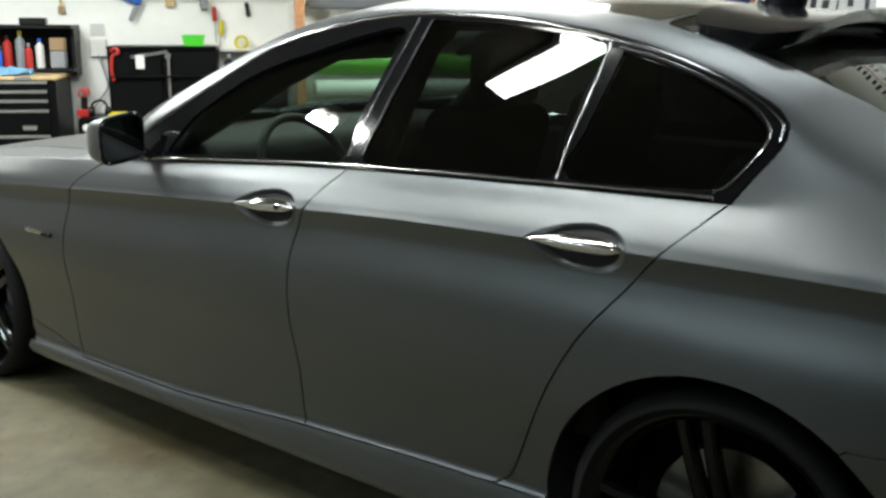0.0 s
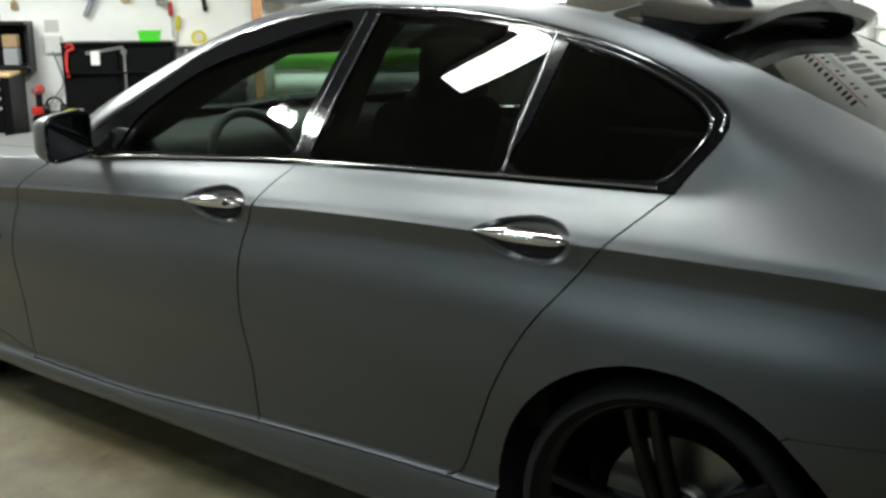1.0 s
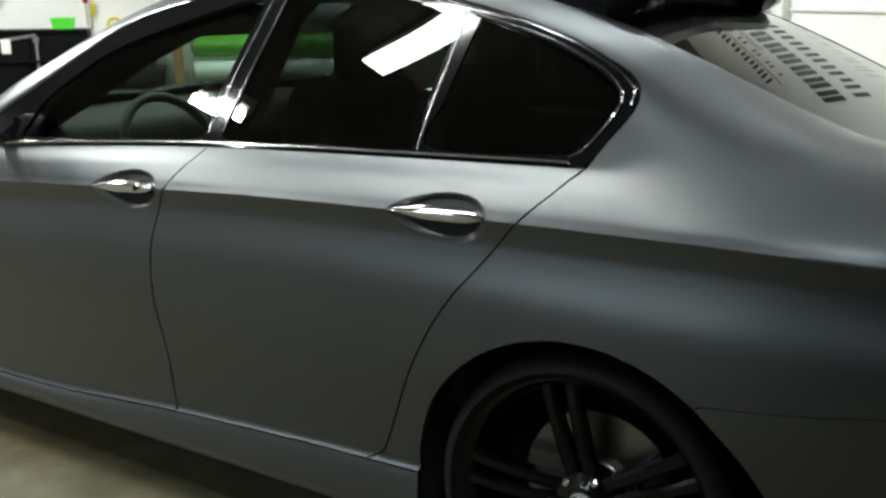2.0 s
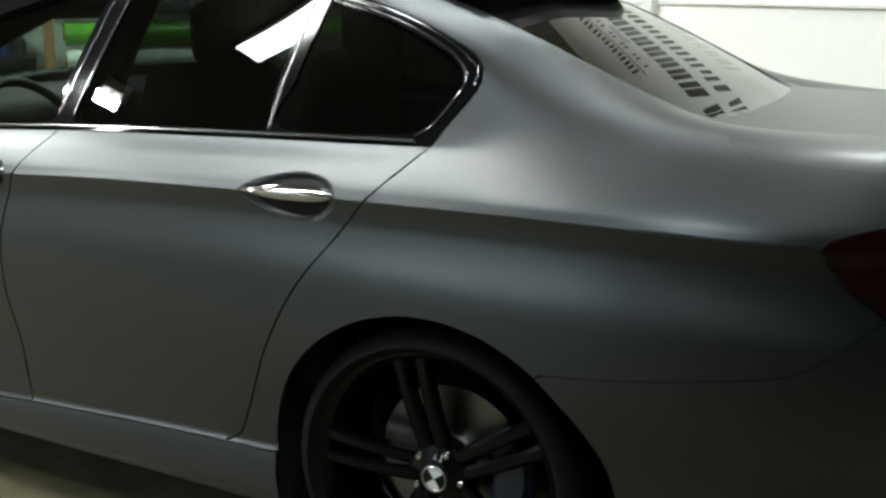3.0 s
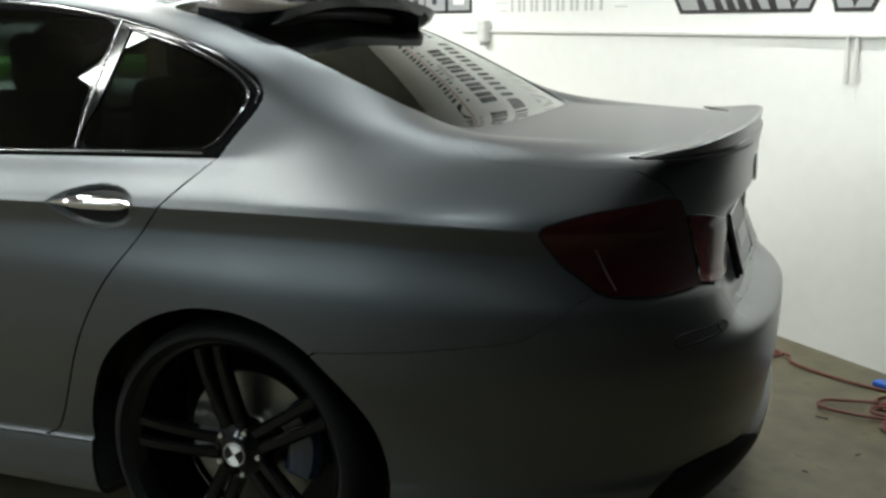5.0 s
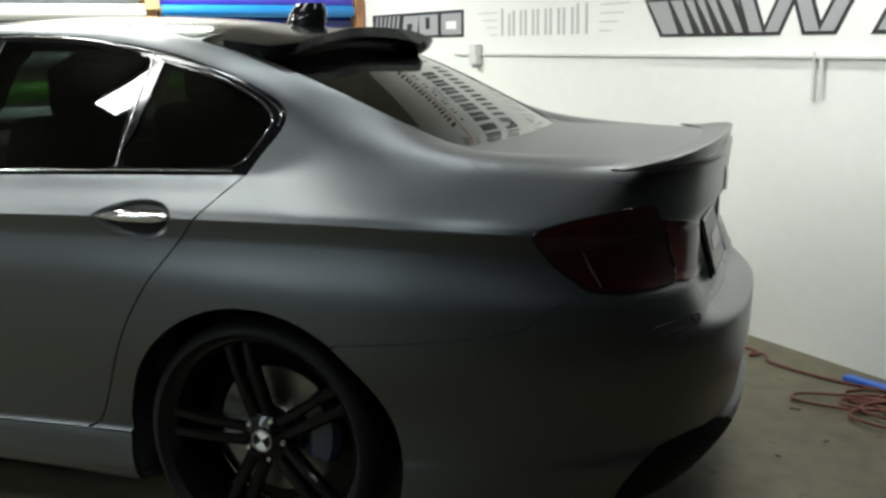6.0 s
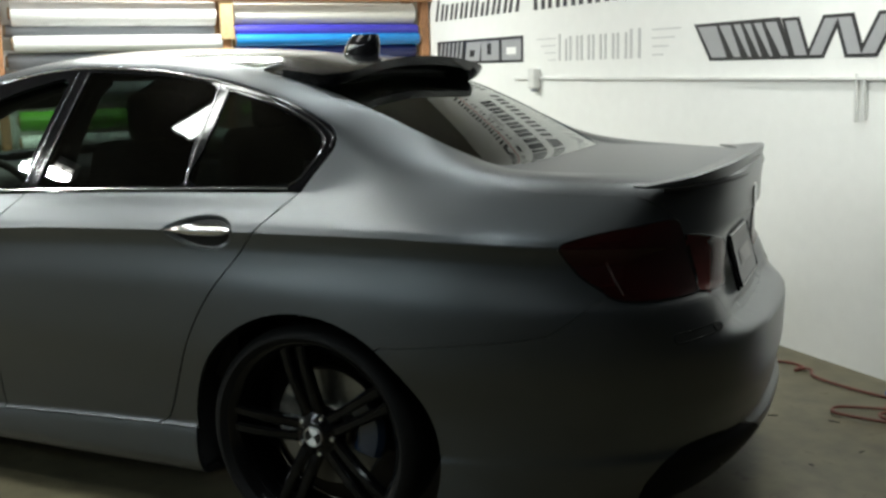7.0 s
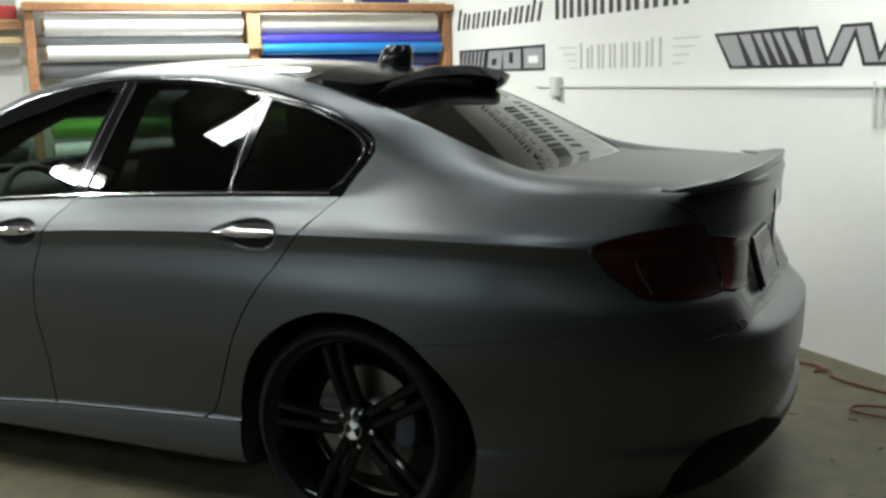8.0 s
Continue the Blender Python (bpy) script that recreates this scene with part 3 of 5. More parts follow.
SCREEN = join(screen_edge, [(screen_edge[-1, 0], NJ + 1), (screen_edge[0, 0], NJ + 1)])
hood_edge = np.array(smooth_line(locate([(-2.27, 0, .985), (-2.16, -.5, .955), (-2.12, -.76, .93), (-2.6, -.74, .895), (-3.3, -.66, .828), (-3.7, -.45, .76), (-3.78, 0, .75)]), 5))
HOOD = join(hood_edge, [(hood_edge[-1, 0], NJ + 1), (hood_edge[0, 0], NJ + 1)])
cut_sill = outline(side([(-2.56, .30), (-2.255, .236)] + [(x, float(sill_z(x)) - .008) for x in (-1.76, -1.17, -.8, -.52, -.40)] + [(-.35, .31)]), 1)
SILL = join(cut_sill, [(cut_sill[-1, 0], -1), (cut_sill[0, 0], -1)])
FENDER = join(fgap, [(float(fgap[-1, 0]), -1), (-1, -1), (-1, NJ + 1)], [(float(fgap[0, 0]) + 4, NJ + 1)])

# drop-shaped finger cups of the door handles: front tip, length, height, rise, half height
HANDLES = [(-.455, .242, .902, .003, .043), (-1.416, .244, .861, .014, .043)]


def cup_line(x0, length, z0, rise, high):
    up, down = [], []
    for q in np.linspace(0, 1, 29):
        q = .5 - .5 * math.cos(math.pi * q)
        h = high * q ** .8 * max(0, 1 - q) ** .45 / .441
        up.append((x0 + length * q, z0 + rise * q + h))
        down.append((x0 + length * q, z0 + rise * q - h * 1.22))
    return locate(side(up + down[-2:0:-1]))


CUPS = [cup_line(*h) for h in HANDLES]
REGIONS = [("arch", outline(side(ARCH(0.008)), 0)), ("arch", outline(side(ARCH(AXLE)), 0)), ("handle_cup", CUPS[0]), ("handle_cup", CUPS[1]), ("quarter_pane", QUARTER_PANE), ("rear_pane", REAR_PANE), ("front_pane", FRONT_PANE), ("window_surround", DLO),
           ("front_door", FRONT_DOOR), ("rear_door", REAR_DOOR), ("sill_panel", SILL), ("tail_lamp", LAMP_OUT), ("lid_lamp", LAMP_INNER), ("boot_lid", LID), ("pipe_surround", DIFFUSER), ("rear_bumper", BUMPER), ("back_glass", BACK_GLASS), ("roof_panel", ROOF), ("windscreen", SCREEN), ("bonnet", HOOD), ("front_wing", FENDER)]


def inside(poly, q):
    """Which of the points q lie in the polygon."""
    x, y = q[:, 0], q[:, 1]
    hit = np.zeros(len(q), bool)
    a = poly
    b = np.roll(poly, -1, 0)
    box_ = (x > a[:, 0].min()) & (x < a[:, 0].max()) & (y > a[:, 1].min()) & (y < a[:, 1].max())
    xs, ys = x[box_], y[box_]
    h = np.zeros(len(xs), bool)
    for (x0, y0), (x1, y1) in zip(a, b):
        if y0 != y1:
            h ^= ((y0 > ys) != (y1 > ys)) & (xs < (x1 - x0) * (ys - y0) / (y1 - y0) + x0)
    hit[box_] = h
    return hit


def divide():
    """Label of each grid cell, and the grid's corners drawn onto the lines between the regions."""
    ci, cj = np.meshgrid(np.arange(NI - 1) + .5, np.arange(NJ - 1) + .5, indexing="ij")
    q = np.stack([ci.ravel(), cj.ravel()], 1)
    lab = np.full(len(q), len(REGIONS))
    for k in range(len(REGIONS) - 1, -1, -1):
        lab[inside(REGIONS[k][1], q)] = k
    lab = lab.reshape(NI - 1, NJ - 1)
    ids = np.where(lab == 1, 0, lab)
    pos = np.stack(np.meshgrid(np.arange(NI), np.arange(NJ), indexing="ij"), -1).astype(float)
    edge = np.zeros((NI, NJ), bool)
    d = ids[1:, :] != ids[:-1, :]
    edge[1:-1, :-1] |= d
    edge[1:-1, 1:] |= d
    d = ids[:, 1:] != ids[:, :-1]
    edge[:-1, 1:-1] |= d
    edge[1:, 1:-1] |= d
    segs = []
    for _, poly in REGIONS:
        segs.append(np.concatenate([poly, np.roll(poly, -1, 0)], 1))
    segs = np.concatenate(segs)
    a, b = segs[:, :2], segs[:, 2:]
    ab = b - a
    ll = np.maximum((ab ** 2).sum(1), 1e-9)
    for i, j in zip(*np.nonzero(edge)):
        p = np.array([i, j], float)
        t = np.clip(((p - a) * ab).sum(1) / ll, 0, 1)
        c = a + ab * t[:, None]
        dd = ((c - p) ** 2).sum(1)
        k = dd.argmin()
        if dd[k] < 1.0:
            pos[i, j] = np.clip(c[k], 0, (NI - 1, NJ - 1))
    return ids, pos, edge


LABELS, POS, EDGE = divide()
PTS = surf(POS.reshape(-1, 2)).reshape(NI, NJ, 3)


def panel_mesh(name, ids, gap=.0022, rim=.014, lift=0.0, mirror=False, toe=0.0, hinge=-.42):
    """One panel of the skin, its edges drawn back by half a gap and turned inwards."""
    cells = np.argwhere(np.isin(LABELS, ids))
    used = np.zeros((NI, NJ), bool)
    count = np.zeros((NI, NJ), int)
    near = np.zeros((NI, NJ, 3))
    for di, dj in ((0, 0), (1, 0), (1, 1), (0, 1)):
        used[cells[:, 0] + di, cells[:, 1] + dj] = True
        np.add.at(count, (cells[:, 0] + di, cells[:, 1] + dj), 1)
    mids = (PTS[cells[:, 0], cells[:, 1]] + PTS[cells[:, 0] + 1, cells[:, 1]] + PTS[cells[:, 0] + 1, cells[:, 1] + 1] + PTS[cells[:, 0], cells[:, 1] + 1]) / 4
    for di, dj in ((0, 0), (1, 0), (1, 1), (0, 1)):
        np.add.at(near, (cells[:, 0] + di, cells[:, 1] + dj), mids)
    p = PTS.copy()
    border = used & EDGE
    inn = near / np.maximum(count, 1)[..., None] - PTS
    ln = np.maximum(np.linalg.norm(inn, axis=-1, keepdims=True), 1e-6)
    tight = np.where((PTS[..., 0] > .3) & (PTS[..., 2] > 1.0), .12, np.where((PTS[..., 0] > .26) & (PTS[..., 2] > .55) & (PTS[..., 2] < .80), .3, 1.0))[..., None]     # closed joints on the rear deck and above the bumper
    p = np.where(border[..., None], PTS + inn / ln * np.minimum(gap * tight, ln * .8), p) + NORMALS * lift
    p[..., 1] += toe * np.maximum(p[..., 0] - hinge, 0)
    idx = np.full((NI, NJ), -1)
    idx[used] = np.arange(used.sum())
    sign = np.array([1, -1, 1]) if mirror else np.array([1, 1, 1])
    verts = [p[used] * sign]
    n0 = used.sum()
    i, j = cells[:, 0], cells[:, 1]
    quads = np.stack([idx[i, j], idx[i + 1, j], idx[i + 1, j + 1], idx[i, j + 1]], 1)
    # rim: cell sides that no other cell of the panel shares
    own = np.zeros((NI + 1, NJ + 1), bool)
    own[i + 1, j + 1] = True
    low = np.full((NI, NJ), -1)
    bidx = np.argwhere(border)
    low[border] = n0 + np.arange(len(bidx))
    verts.append((p[border] - NORMALS[border] * rim) * sign)
    rims = []
    for di, dj, (a, b) in ((-1, 0, ((0, 1), (0, 0))), (1, 0, ((1, 0), (1, 1))), (0, -1, ((0, 0), (1, 0))), (0, 1, ((1, 1), (0, 1)))):
        free = ~own[i + 1 + di, j + 1 + dj]
        ii, jj = i[free], j[free]
        va, vb = (ii + a[0], jj + a[1]), (ii + b[0], jj + b[1])
        ok = (low[va] >= 0) & (low[vb] >= 0)
        rims.append(np.stack([idx[va][ok], low[va][ok], low[vb][ok], idx[vb][ok]], 1))
    nq = len(quads)
    quads = np.concatenate([quads] + rims)
    # the grid's sense: make the skin face outwards
    c = np.concatenate(verts)
    f = quads[: min(nq, 400)]
    fn = np.cross(c[f[:, 1]] - c[f[:, 0]], c[f[:, 3]] - c[f[:, 0]])
    if (fn * NORMALS[cells[: len(f), 0], cells[: len(f), 1]] * sign).sum() < 0:
        quads = quads[:, ::-1]
    me = bpy.data.meshes.new(name)
    me.from_pydata(c.tolist(), [], quads.tolist())
    me.validate()
    me.shade_smooth()
    me.set_sharp_from_angle(angle=radians(40))
    return me


ident = {}
for k, (nm, _) in enumerate(REGIONS):
    ident.setdefault(nm, []).append(k if k != 1 else 0)
ident["quarter_panel"] = [len(REGIONS)]
ident["arch"] = [0]

car = thing("saloon_car", "matte charcoal wrapped four-door saloon car with gloss black roof", "car")
SKIN = [("front_door", PAINT, ""), ("rear_door", PAINT, ""), ("quarter_panel", PAINT, ""), ("front_wing", PAINT, ""), ("sill_panel", PAINT, ""), ("rear_bumper", PAINT, ""), ("boot_lid", PAINT, ""), ("pipe_surround", VALANCE, "black lower bumper cut-out round the pipe"), ("bonnet", PAINT, ""), ("roof_panel", ROOF_BLACK, "gloss black roof skin"), ("window_surround", GLOSS_BLACK, "gloss black window surround"),
        ("front_pane", TINT_FRONT, "lightly tinted door glass"), ("rear_pane", TINT_REAR, "dark tinted door glass"), ("quarter_pane", TINT_REAR, "dark tinted quarter glass"), ("back_glass", TINT_BACK, "dark tinted back window"), ("windscreen", TINT_SCREEN, "clear windscreen"), ("tail_lamp", LAMP_RED, "smoked dark red tail lamp"), ("lid_lamp", LAMP_RED_IN, "smoked red tail lamp on the boot lid")]
MIDDLE = {"boot_lid", "rear_bumper", "bonnet", "roof_panel", "back_glass", "windscreen"}
BODY = {}
for nm, mat, label in SKIN:
    is_glass = nm.endswith(("pane", "glass", "screen"))
    kw = dict(rim=.004 if is_glass else .014, lift=-.003 if is_glass else (.004 if "lamp" in nm else 0.0), gap=.0005 if is_glass else .0013 if nm == "boot_lid" else .0030 if nm in ("front_door", "rear_door", "quarter_panel", "front_wing") else .0018, toe={"quarter_pane": .05, "front_pane": .03}.get(nm, 0.0), hinge=-1.85 if nm == "front_pane" else -.42)
    halves = [panel_mesh(nm, ident[nm], mirror=f, **kw) for f in (False, True)]
    if nm in MIDDLE:
        bm = bmesh.new()
        for h in halves:
            bm.from_mesh(h)
        bmesh.ops.remove_doubles(bm, verts=[v for v in bm.verts if abs(v.co.y) < .002], dist=.002)
        halves = [mesh_of(bm, nm, mat, 40)]
    else:
        for h in halves:
            h.materials.append(mat)
    for h in halves:
        ob = part(nm, h, mat, car, label)
        ob.visible_shadow = not is_glass
        BODY.setdefault(nm, []).append(ob)

# dark inner shell behind the gaps, open at panes and wheels
def shell_mesh():
    skip = ident["arch"] + ident["front_pane"] + ident["rear_pane"] + ident["quarter_pane"] + ident["windscreen"] + ident["back_glass"]
    keep = ~np.isin(LABELS, skip)
    # not right round the glass either
    grow = keep.copy()
    grow[1:] &= keep[:-1]
    grow[:-1] &= keep[1:]
    grow[:, 1:] &= keep[:, :-1]
    grow[:, :-1] &= keep[:, 1:]
    c = PTS - NORMALS * .013
    bm = bmesh.new()
    step_ = 2
    vs = {}
    def vert(i, j, s):
        if (i, j, s) not in vs:
            vs[i, j, s] = bm.verts.new((c[i, j, 0], c[i, j, 1] * s, c[i, j, 2]))
        return vs[i, j, s]
    for i in range(0, NI - 2, step_):
        for j in range(0, NJ - 2, step_):
            if grow[i:i + 2, j:j + 2].all():
                for s in (1, -1):
                    f = [vert(i, j, s), vert(i + 2, j, s), vert(i + 2, j + 2, s), vert(i, j + 2, s)]
                    bm.faces.new(f if s > 0 else f[::-1])
    return bm


part("inner_shell", shell_mesh(), SHELL, car, "black inner body shell", smooth=50)



# ---- details of the car ----
def both(name, bm, mat, parent=car, label="", smooth=35):
    """A part on the left side and its mirror image on the right."""
    me = mesh_of(bm, name, mat, smooth)
    a = part(name, me, mat, parent, label)
    b2 = bmesh.new()
    b2.from_mesh(me)
    bmesh.ops.scale(b2, vec=(1, -1, 1), verts=b2.verts)
    bmesh.ops.reverse_faces(b2, faces=b2.faces)
    b = part(name, mesh_of(b2, name, mat, smooth), mat, parent, label)
    return a, b


def skin_line(pts, lift, n=6):
    """A run of points laid on the left skin through (x, z) control points, lifted off it."""
    ab = np.array(smooth_line(locate(side(pts)), n))
    i, j = np.clip(np.rint(ab[:, 0]).astype(int), 0, NI - 1), np.clip(np.rint(ab[:, 1]).astype(int), 0, NJ - 1)
    return surf(ab) + NORMALS[i, j] * lift


# bright lines round the side windows
both("waist_moulding", tube(skin_line([(-1.87, .936), (-1.5, .9635), (-1.08, .990), (-.5, 1.0095), (-.075, 1.0205)], .003), .0045, 8, flat=.8), CHROME, label="thin bright waist moulding")
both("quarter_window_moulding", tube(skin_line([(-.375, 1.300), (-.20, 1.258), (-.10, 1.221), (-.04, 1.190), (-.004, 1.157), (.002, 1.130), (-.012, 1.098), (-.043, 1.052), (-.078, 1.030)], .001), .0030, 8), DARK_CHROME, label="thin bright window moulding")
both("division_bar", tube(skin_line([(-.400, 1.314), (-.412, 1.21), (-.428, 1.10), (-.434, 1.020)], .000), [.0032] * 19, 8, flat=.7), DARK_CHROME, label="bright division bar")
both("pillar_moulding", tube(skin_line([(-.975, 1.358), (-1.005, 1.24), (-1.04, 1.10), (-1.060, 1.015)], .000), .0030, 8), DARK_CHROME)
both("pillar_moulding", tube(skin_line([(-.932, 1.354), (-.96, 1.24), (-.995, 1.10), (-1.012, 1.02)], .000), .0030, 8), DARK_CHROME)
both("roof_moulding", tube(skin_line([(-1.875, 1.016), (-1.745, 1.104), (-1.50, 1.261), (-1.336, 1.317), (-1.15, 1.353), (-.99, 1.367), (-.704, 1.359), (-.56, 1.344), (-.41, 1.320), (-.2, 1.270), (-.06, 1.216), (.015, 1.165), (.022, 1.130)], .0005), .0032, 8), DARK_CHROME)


def cup_mesh(line, deep):
    """The bowl behind a door handle: rings drawn in from its outline."""
    i, j = np.rint(line[:, 0]).astype(int), np.rint(line[:, 1]).astype(int)
    rim, n = surf(line), NORMALS[i, j]
    mid = rim.mean(0)
    bm = bmesh.new()
    rings = []
    for t in (-.06, .0, .03, .08, .16, .27, .40, .54, .68, .82, .93):
        d = .0025 + deep * (1 - (1 - max(t, 0)) ** 2.2)
        rings.append([bm.verts.new(p + (mid - p) * t - nn * (d + .0006)) for p, nn in zip(rim, n)])
    for p, q in zip(rings, rings[1:]):
        for k in range(len(p)):
            bm.faces.new((p[k], p[(k + 1) % len(p)], q[(k + 1) % len(p)], q[k]))
    bm.faces.new(rings[-1])
    bmesh.ops.recalc_face_normals(bm, faces=bm.faces[:])
    if sum(f.normal.y for f in bm.faces) > 0:
        bmesh.ops.reverse_faces(bm, faces=bm.faces[:])
    return bm


def grip_mesh(x0, length, z0, rise, lo, hi):
    """The handle's bar, from its pointed front end to its blunt rear end; lo and hi bound its section."""
    bm = bmesh.new()
    rings = []
    for i in range(25):
        q = i / 24
        x = x0 + .003 + (length - .007) * q
        hz = .0175 * min(1, max(q, .006) / .42) ** .62 * (1 - .80 * max(0, (q - .72) / .28) ** 3.2)
        zc = z0 + rise * q + .002
        out = .932 + .013 * math.sin(math.pi * min(q * .92 + .04, 1)) ** .7
        ring = []
        for k in range(9):
            s = lo + (hi - lo) * k / 8
            ring.append(bm.verts.new((x, -out - .020 * (math.sqrt(max(0, 1 - s * s)) - 1), zc + hz * s)))
        ring += [bm.verts.new((x, -out + .024, zc + hz * s)) for s in (hi * .8, lo * .8)]
        rings.append(ring)
    for p, q in zip(rings, rings[1:]):
        for k in range(len(p)):
            bm.faces.new((p[k], p[(k + 1) % len(p)], q[(k + 1) % len(p)], q[k]))
    bm.faces.new(rings[0])
    bm.faces.new(rings[-1])
    bmesh.ops.recalc_face_normals(bm, faces=bm.faces[:])
    return bm


for k, (x0, ln, z0, rise, _) in enumerate(HANDLES):
    owner = BODY["rear_door" if k == 0 else "front_door"]
    for nm, bm, mat, label in (("handle_cup", cup_mesh(CUPS[k], .032), PAINT, ""), ("door_handle", grip_mesh(x0, ln, z0, rise, -1, 1), HANDLE_CHROME, "bright chrome door handle")):
        me = mesh_of(bm, nm, mat, 50)
        part(nm, me, mat, owner[0], label)
        b2 = bmesh.new()
        b2.from_mesh(me)
        bmesh.ops.scale(b2, vec=(1, -1, 1), verts=b2.verts)
        bmesh.ops.reverse_faces(b2, faces=b2.faces)
        part(nm, mesh_of(b2, nm, mat, 50), mat, owner[1], label)
lock = lathe([(0, .003), (.006, .003), (.008, 0)], 16, pose(-1.222, -.946, .876, 90, 0, 0))
part("lock_cylinder", lock, BLACK_ENAMEL, BODY["front_door"][0])


# door mirrors
def door_mirror():
    bm = bmesh.new()
    n, m = 20, 10
    rings = []
    for i in range(m + 1):
        t = i / m                     # 0 glass side (rear), 1 nose of the shell
        k = math.sqrt(max(0.0, 1 - (t * .995) ** 2.6))
        ring = []
        for a in range(n):
            w = 2 * math.pi * a / n
            cx, cz = math.cos(w), math.sin(w)
            px = math.copysign(abs(cx) ** .40, cx) * .066
            pz = math.copysign(abs(cz) ** .42, cz) * .066
            ring.append(bm.verts.new((-1.80 - .13 * t - .10 * (px + .074) * 1.1, -1.0 - px * k, 1.012 + pz * k + .012 * (px / .074) * -1)))
        rings.append(ring)
    for i in range(m):
        for a in range(n):
            bm.faces.new((rings[i][a], rings[i][(a + 1) % n], rings[i + 1][(a + 1) % n], rings[i + 1][a]))
    bm.faces.new(rings[0][::-1])
    bm.faces.new(rings[-1])
    bmesh.ops.recalc_face_normals(bm, faces=bm.faces[:])
    return bm


shells = both("door_mirror", door_mirror(), PAINT, label="matte charcoal door mirror", smooth=50)
for s, ob in zip((1, -1), shells):
    ring = []
    for a in range(28):
        w = 2 * math.pi * a / 28
        px, pz = math.copysign(abs(math.cos(w)) ** .40, math.cos(w)) * .066, math.copysign(abs(math.sin(w)) ** .42, math.sin(w)) * .066
        ring.append((-1.800 - .11 * (px + .074), s * (-1.0 - px * .97), 1.012 + pz * .97 - .012 * px / .074))
    part("mirror_rim", tube(ring, .007, 6, closed=True), GLOSS_BLACK, ob, "gloss black mirror rim")
    bm = bmesh.new()
    pane_ = [(x, y * .985 + s * -1.0 * .015, 1.012 + (z - 1.012) * .9) for x, y, z in ring]
    fore, aft = ([bm.verts.new((x + d, y, z)) for x, y, z in pane_] for d in (.006, .001))
    bm.faces.new(fore)
    bm.faces.new(aft[::-1])
    for a in range(len(fore)):
        b = (a + 1) % len(fore)
        bm.faces.new((fore[b], fore[a], aft[a], aft[b]))
    bmesh.ops.recalc_face_normals(bm, faces=bm.faces[:])
    part("mirror_glass", bm, MIRROR, ob, "dark mirror glass")
    low = tube([(-1.803 - .11 * (q + .074), s * (-1.0 - q), .955 - .012 * q / .074) for q in np.linspace(-.07, .07, 8)], .0035, 6)
    part("mirror_trim", low, CHROME, ob, "bright strip under the mirror glass")
    arm = tube([(-1.845, s * -.86, .945), (-1.86, s * -.90, .958), (-1.87, s * -.94, .975)], [.030, .024, .026], 10, flat=.6)
    part("mirror_arm", arm, GLOSS_BLACK, ob)
sail = slab([(-1.885, .937), (-1.80, 1.012), (-1.795, .942)], .012)
bmesh.ops.transform(sail, matrix=Matrix.Translation((0, -.874, 0)), verts=sail.verts)
both("mirror_sail", sail, GLOSS_BLACK)


# wheels
WHEEL_R, RIM_R, HUB_Z = .328, .285, .319


def wheel(mirrored):
    """Hub at the origin, outer face towards -y."""
    turn = pose(0, 0, 0, 90, 0, 0)          # z of the lathe goes to -y
    tyre = lathe([(RIM_R - .012, -.11), (RIM_R + .006, -.118), (.303, -.124), (.322, -.112), (WHEEL_R, -.085), (WHEEL_R + .002, -.04), (WHEEL_R + .002, .04), (WHEEL_R, .085), (.324, .108), (.312, .120), (.305, .125), (.297, .126), (RIM_R + .008, .120), (RIM_R - .004, .108)], 96, turn)
    rim = lathe([(RIM_R - .002, -.10), (RIM_R - .018, -.09), (RIM_R - .04, -.05), (RIM_R - .045, .02), (RIM_R - .030, .075), (RIM_R - .018, .098), (RIM_R - .004, .108), (RIM_R + .004, .112), (RIM_R + .004, .104)], 96, turn)
    spokes = []
    for k in range(5):
        a0 = radians(103 + 72 * k)
        for sgn in (-1, 1):
            bm = bmesh.new()
            rings = []
            for i in range(9):
                q = i / 8
                r = .045 + (.272 - .045) * q
                off = sgn * (.0185 + .009 * q)
                wide = .0135 + .003 * (1 - q) + .004 * max(0, q - .8) * 5
                y = -(.070 + .026 * math.sin(q * math.pi * .62))
                c = Vector((math.cos(a0), 0, math.sin(a0)))
                n = Vector((-math.sin(a0), 0, math.cos(a0)))
                o = c * r + n * off
                sec = [(-wide, .030), (-wide, .006), (-wide * .55, 0), (wide * .55, 0), (wide, .006), (wide, .030)]
                rings.append([bm.verts.new(o + n * w + Vector((0, y + d, 0))) for w, d in sec])
            for p, q2 in zip(rings, rings[1:]):
                for k2 in range(6):
                    bm.faces.new((p[k2], p[(k2 + 1) % 6], q2[(k2 + 1) % 6], q2[k2]))
            bm.faces.new(rings[0])
            bm.faces.new(rings[-1])
            bmesh.ops.recalc_face_normals(bm, faces=bm.faces[:])
            spokes.append(bm)
    hub = lathe([(.0, .088), (.034, .088), (.040, .084), (.066, .072), (.074, .055), (.074, .02)], 40, turn)
    disc = lathe([(.06, -.002), (.174, -.002), (.176, -.006), (.176, -.026), (.06, -.026)], 64, turn)
    bell = lathe([(.0, .03), (.07, .03), (.078, .022), (.082, -.002)], 40, turn)
    return tyre, rim, spokes, hub, disc, bell


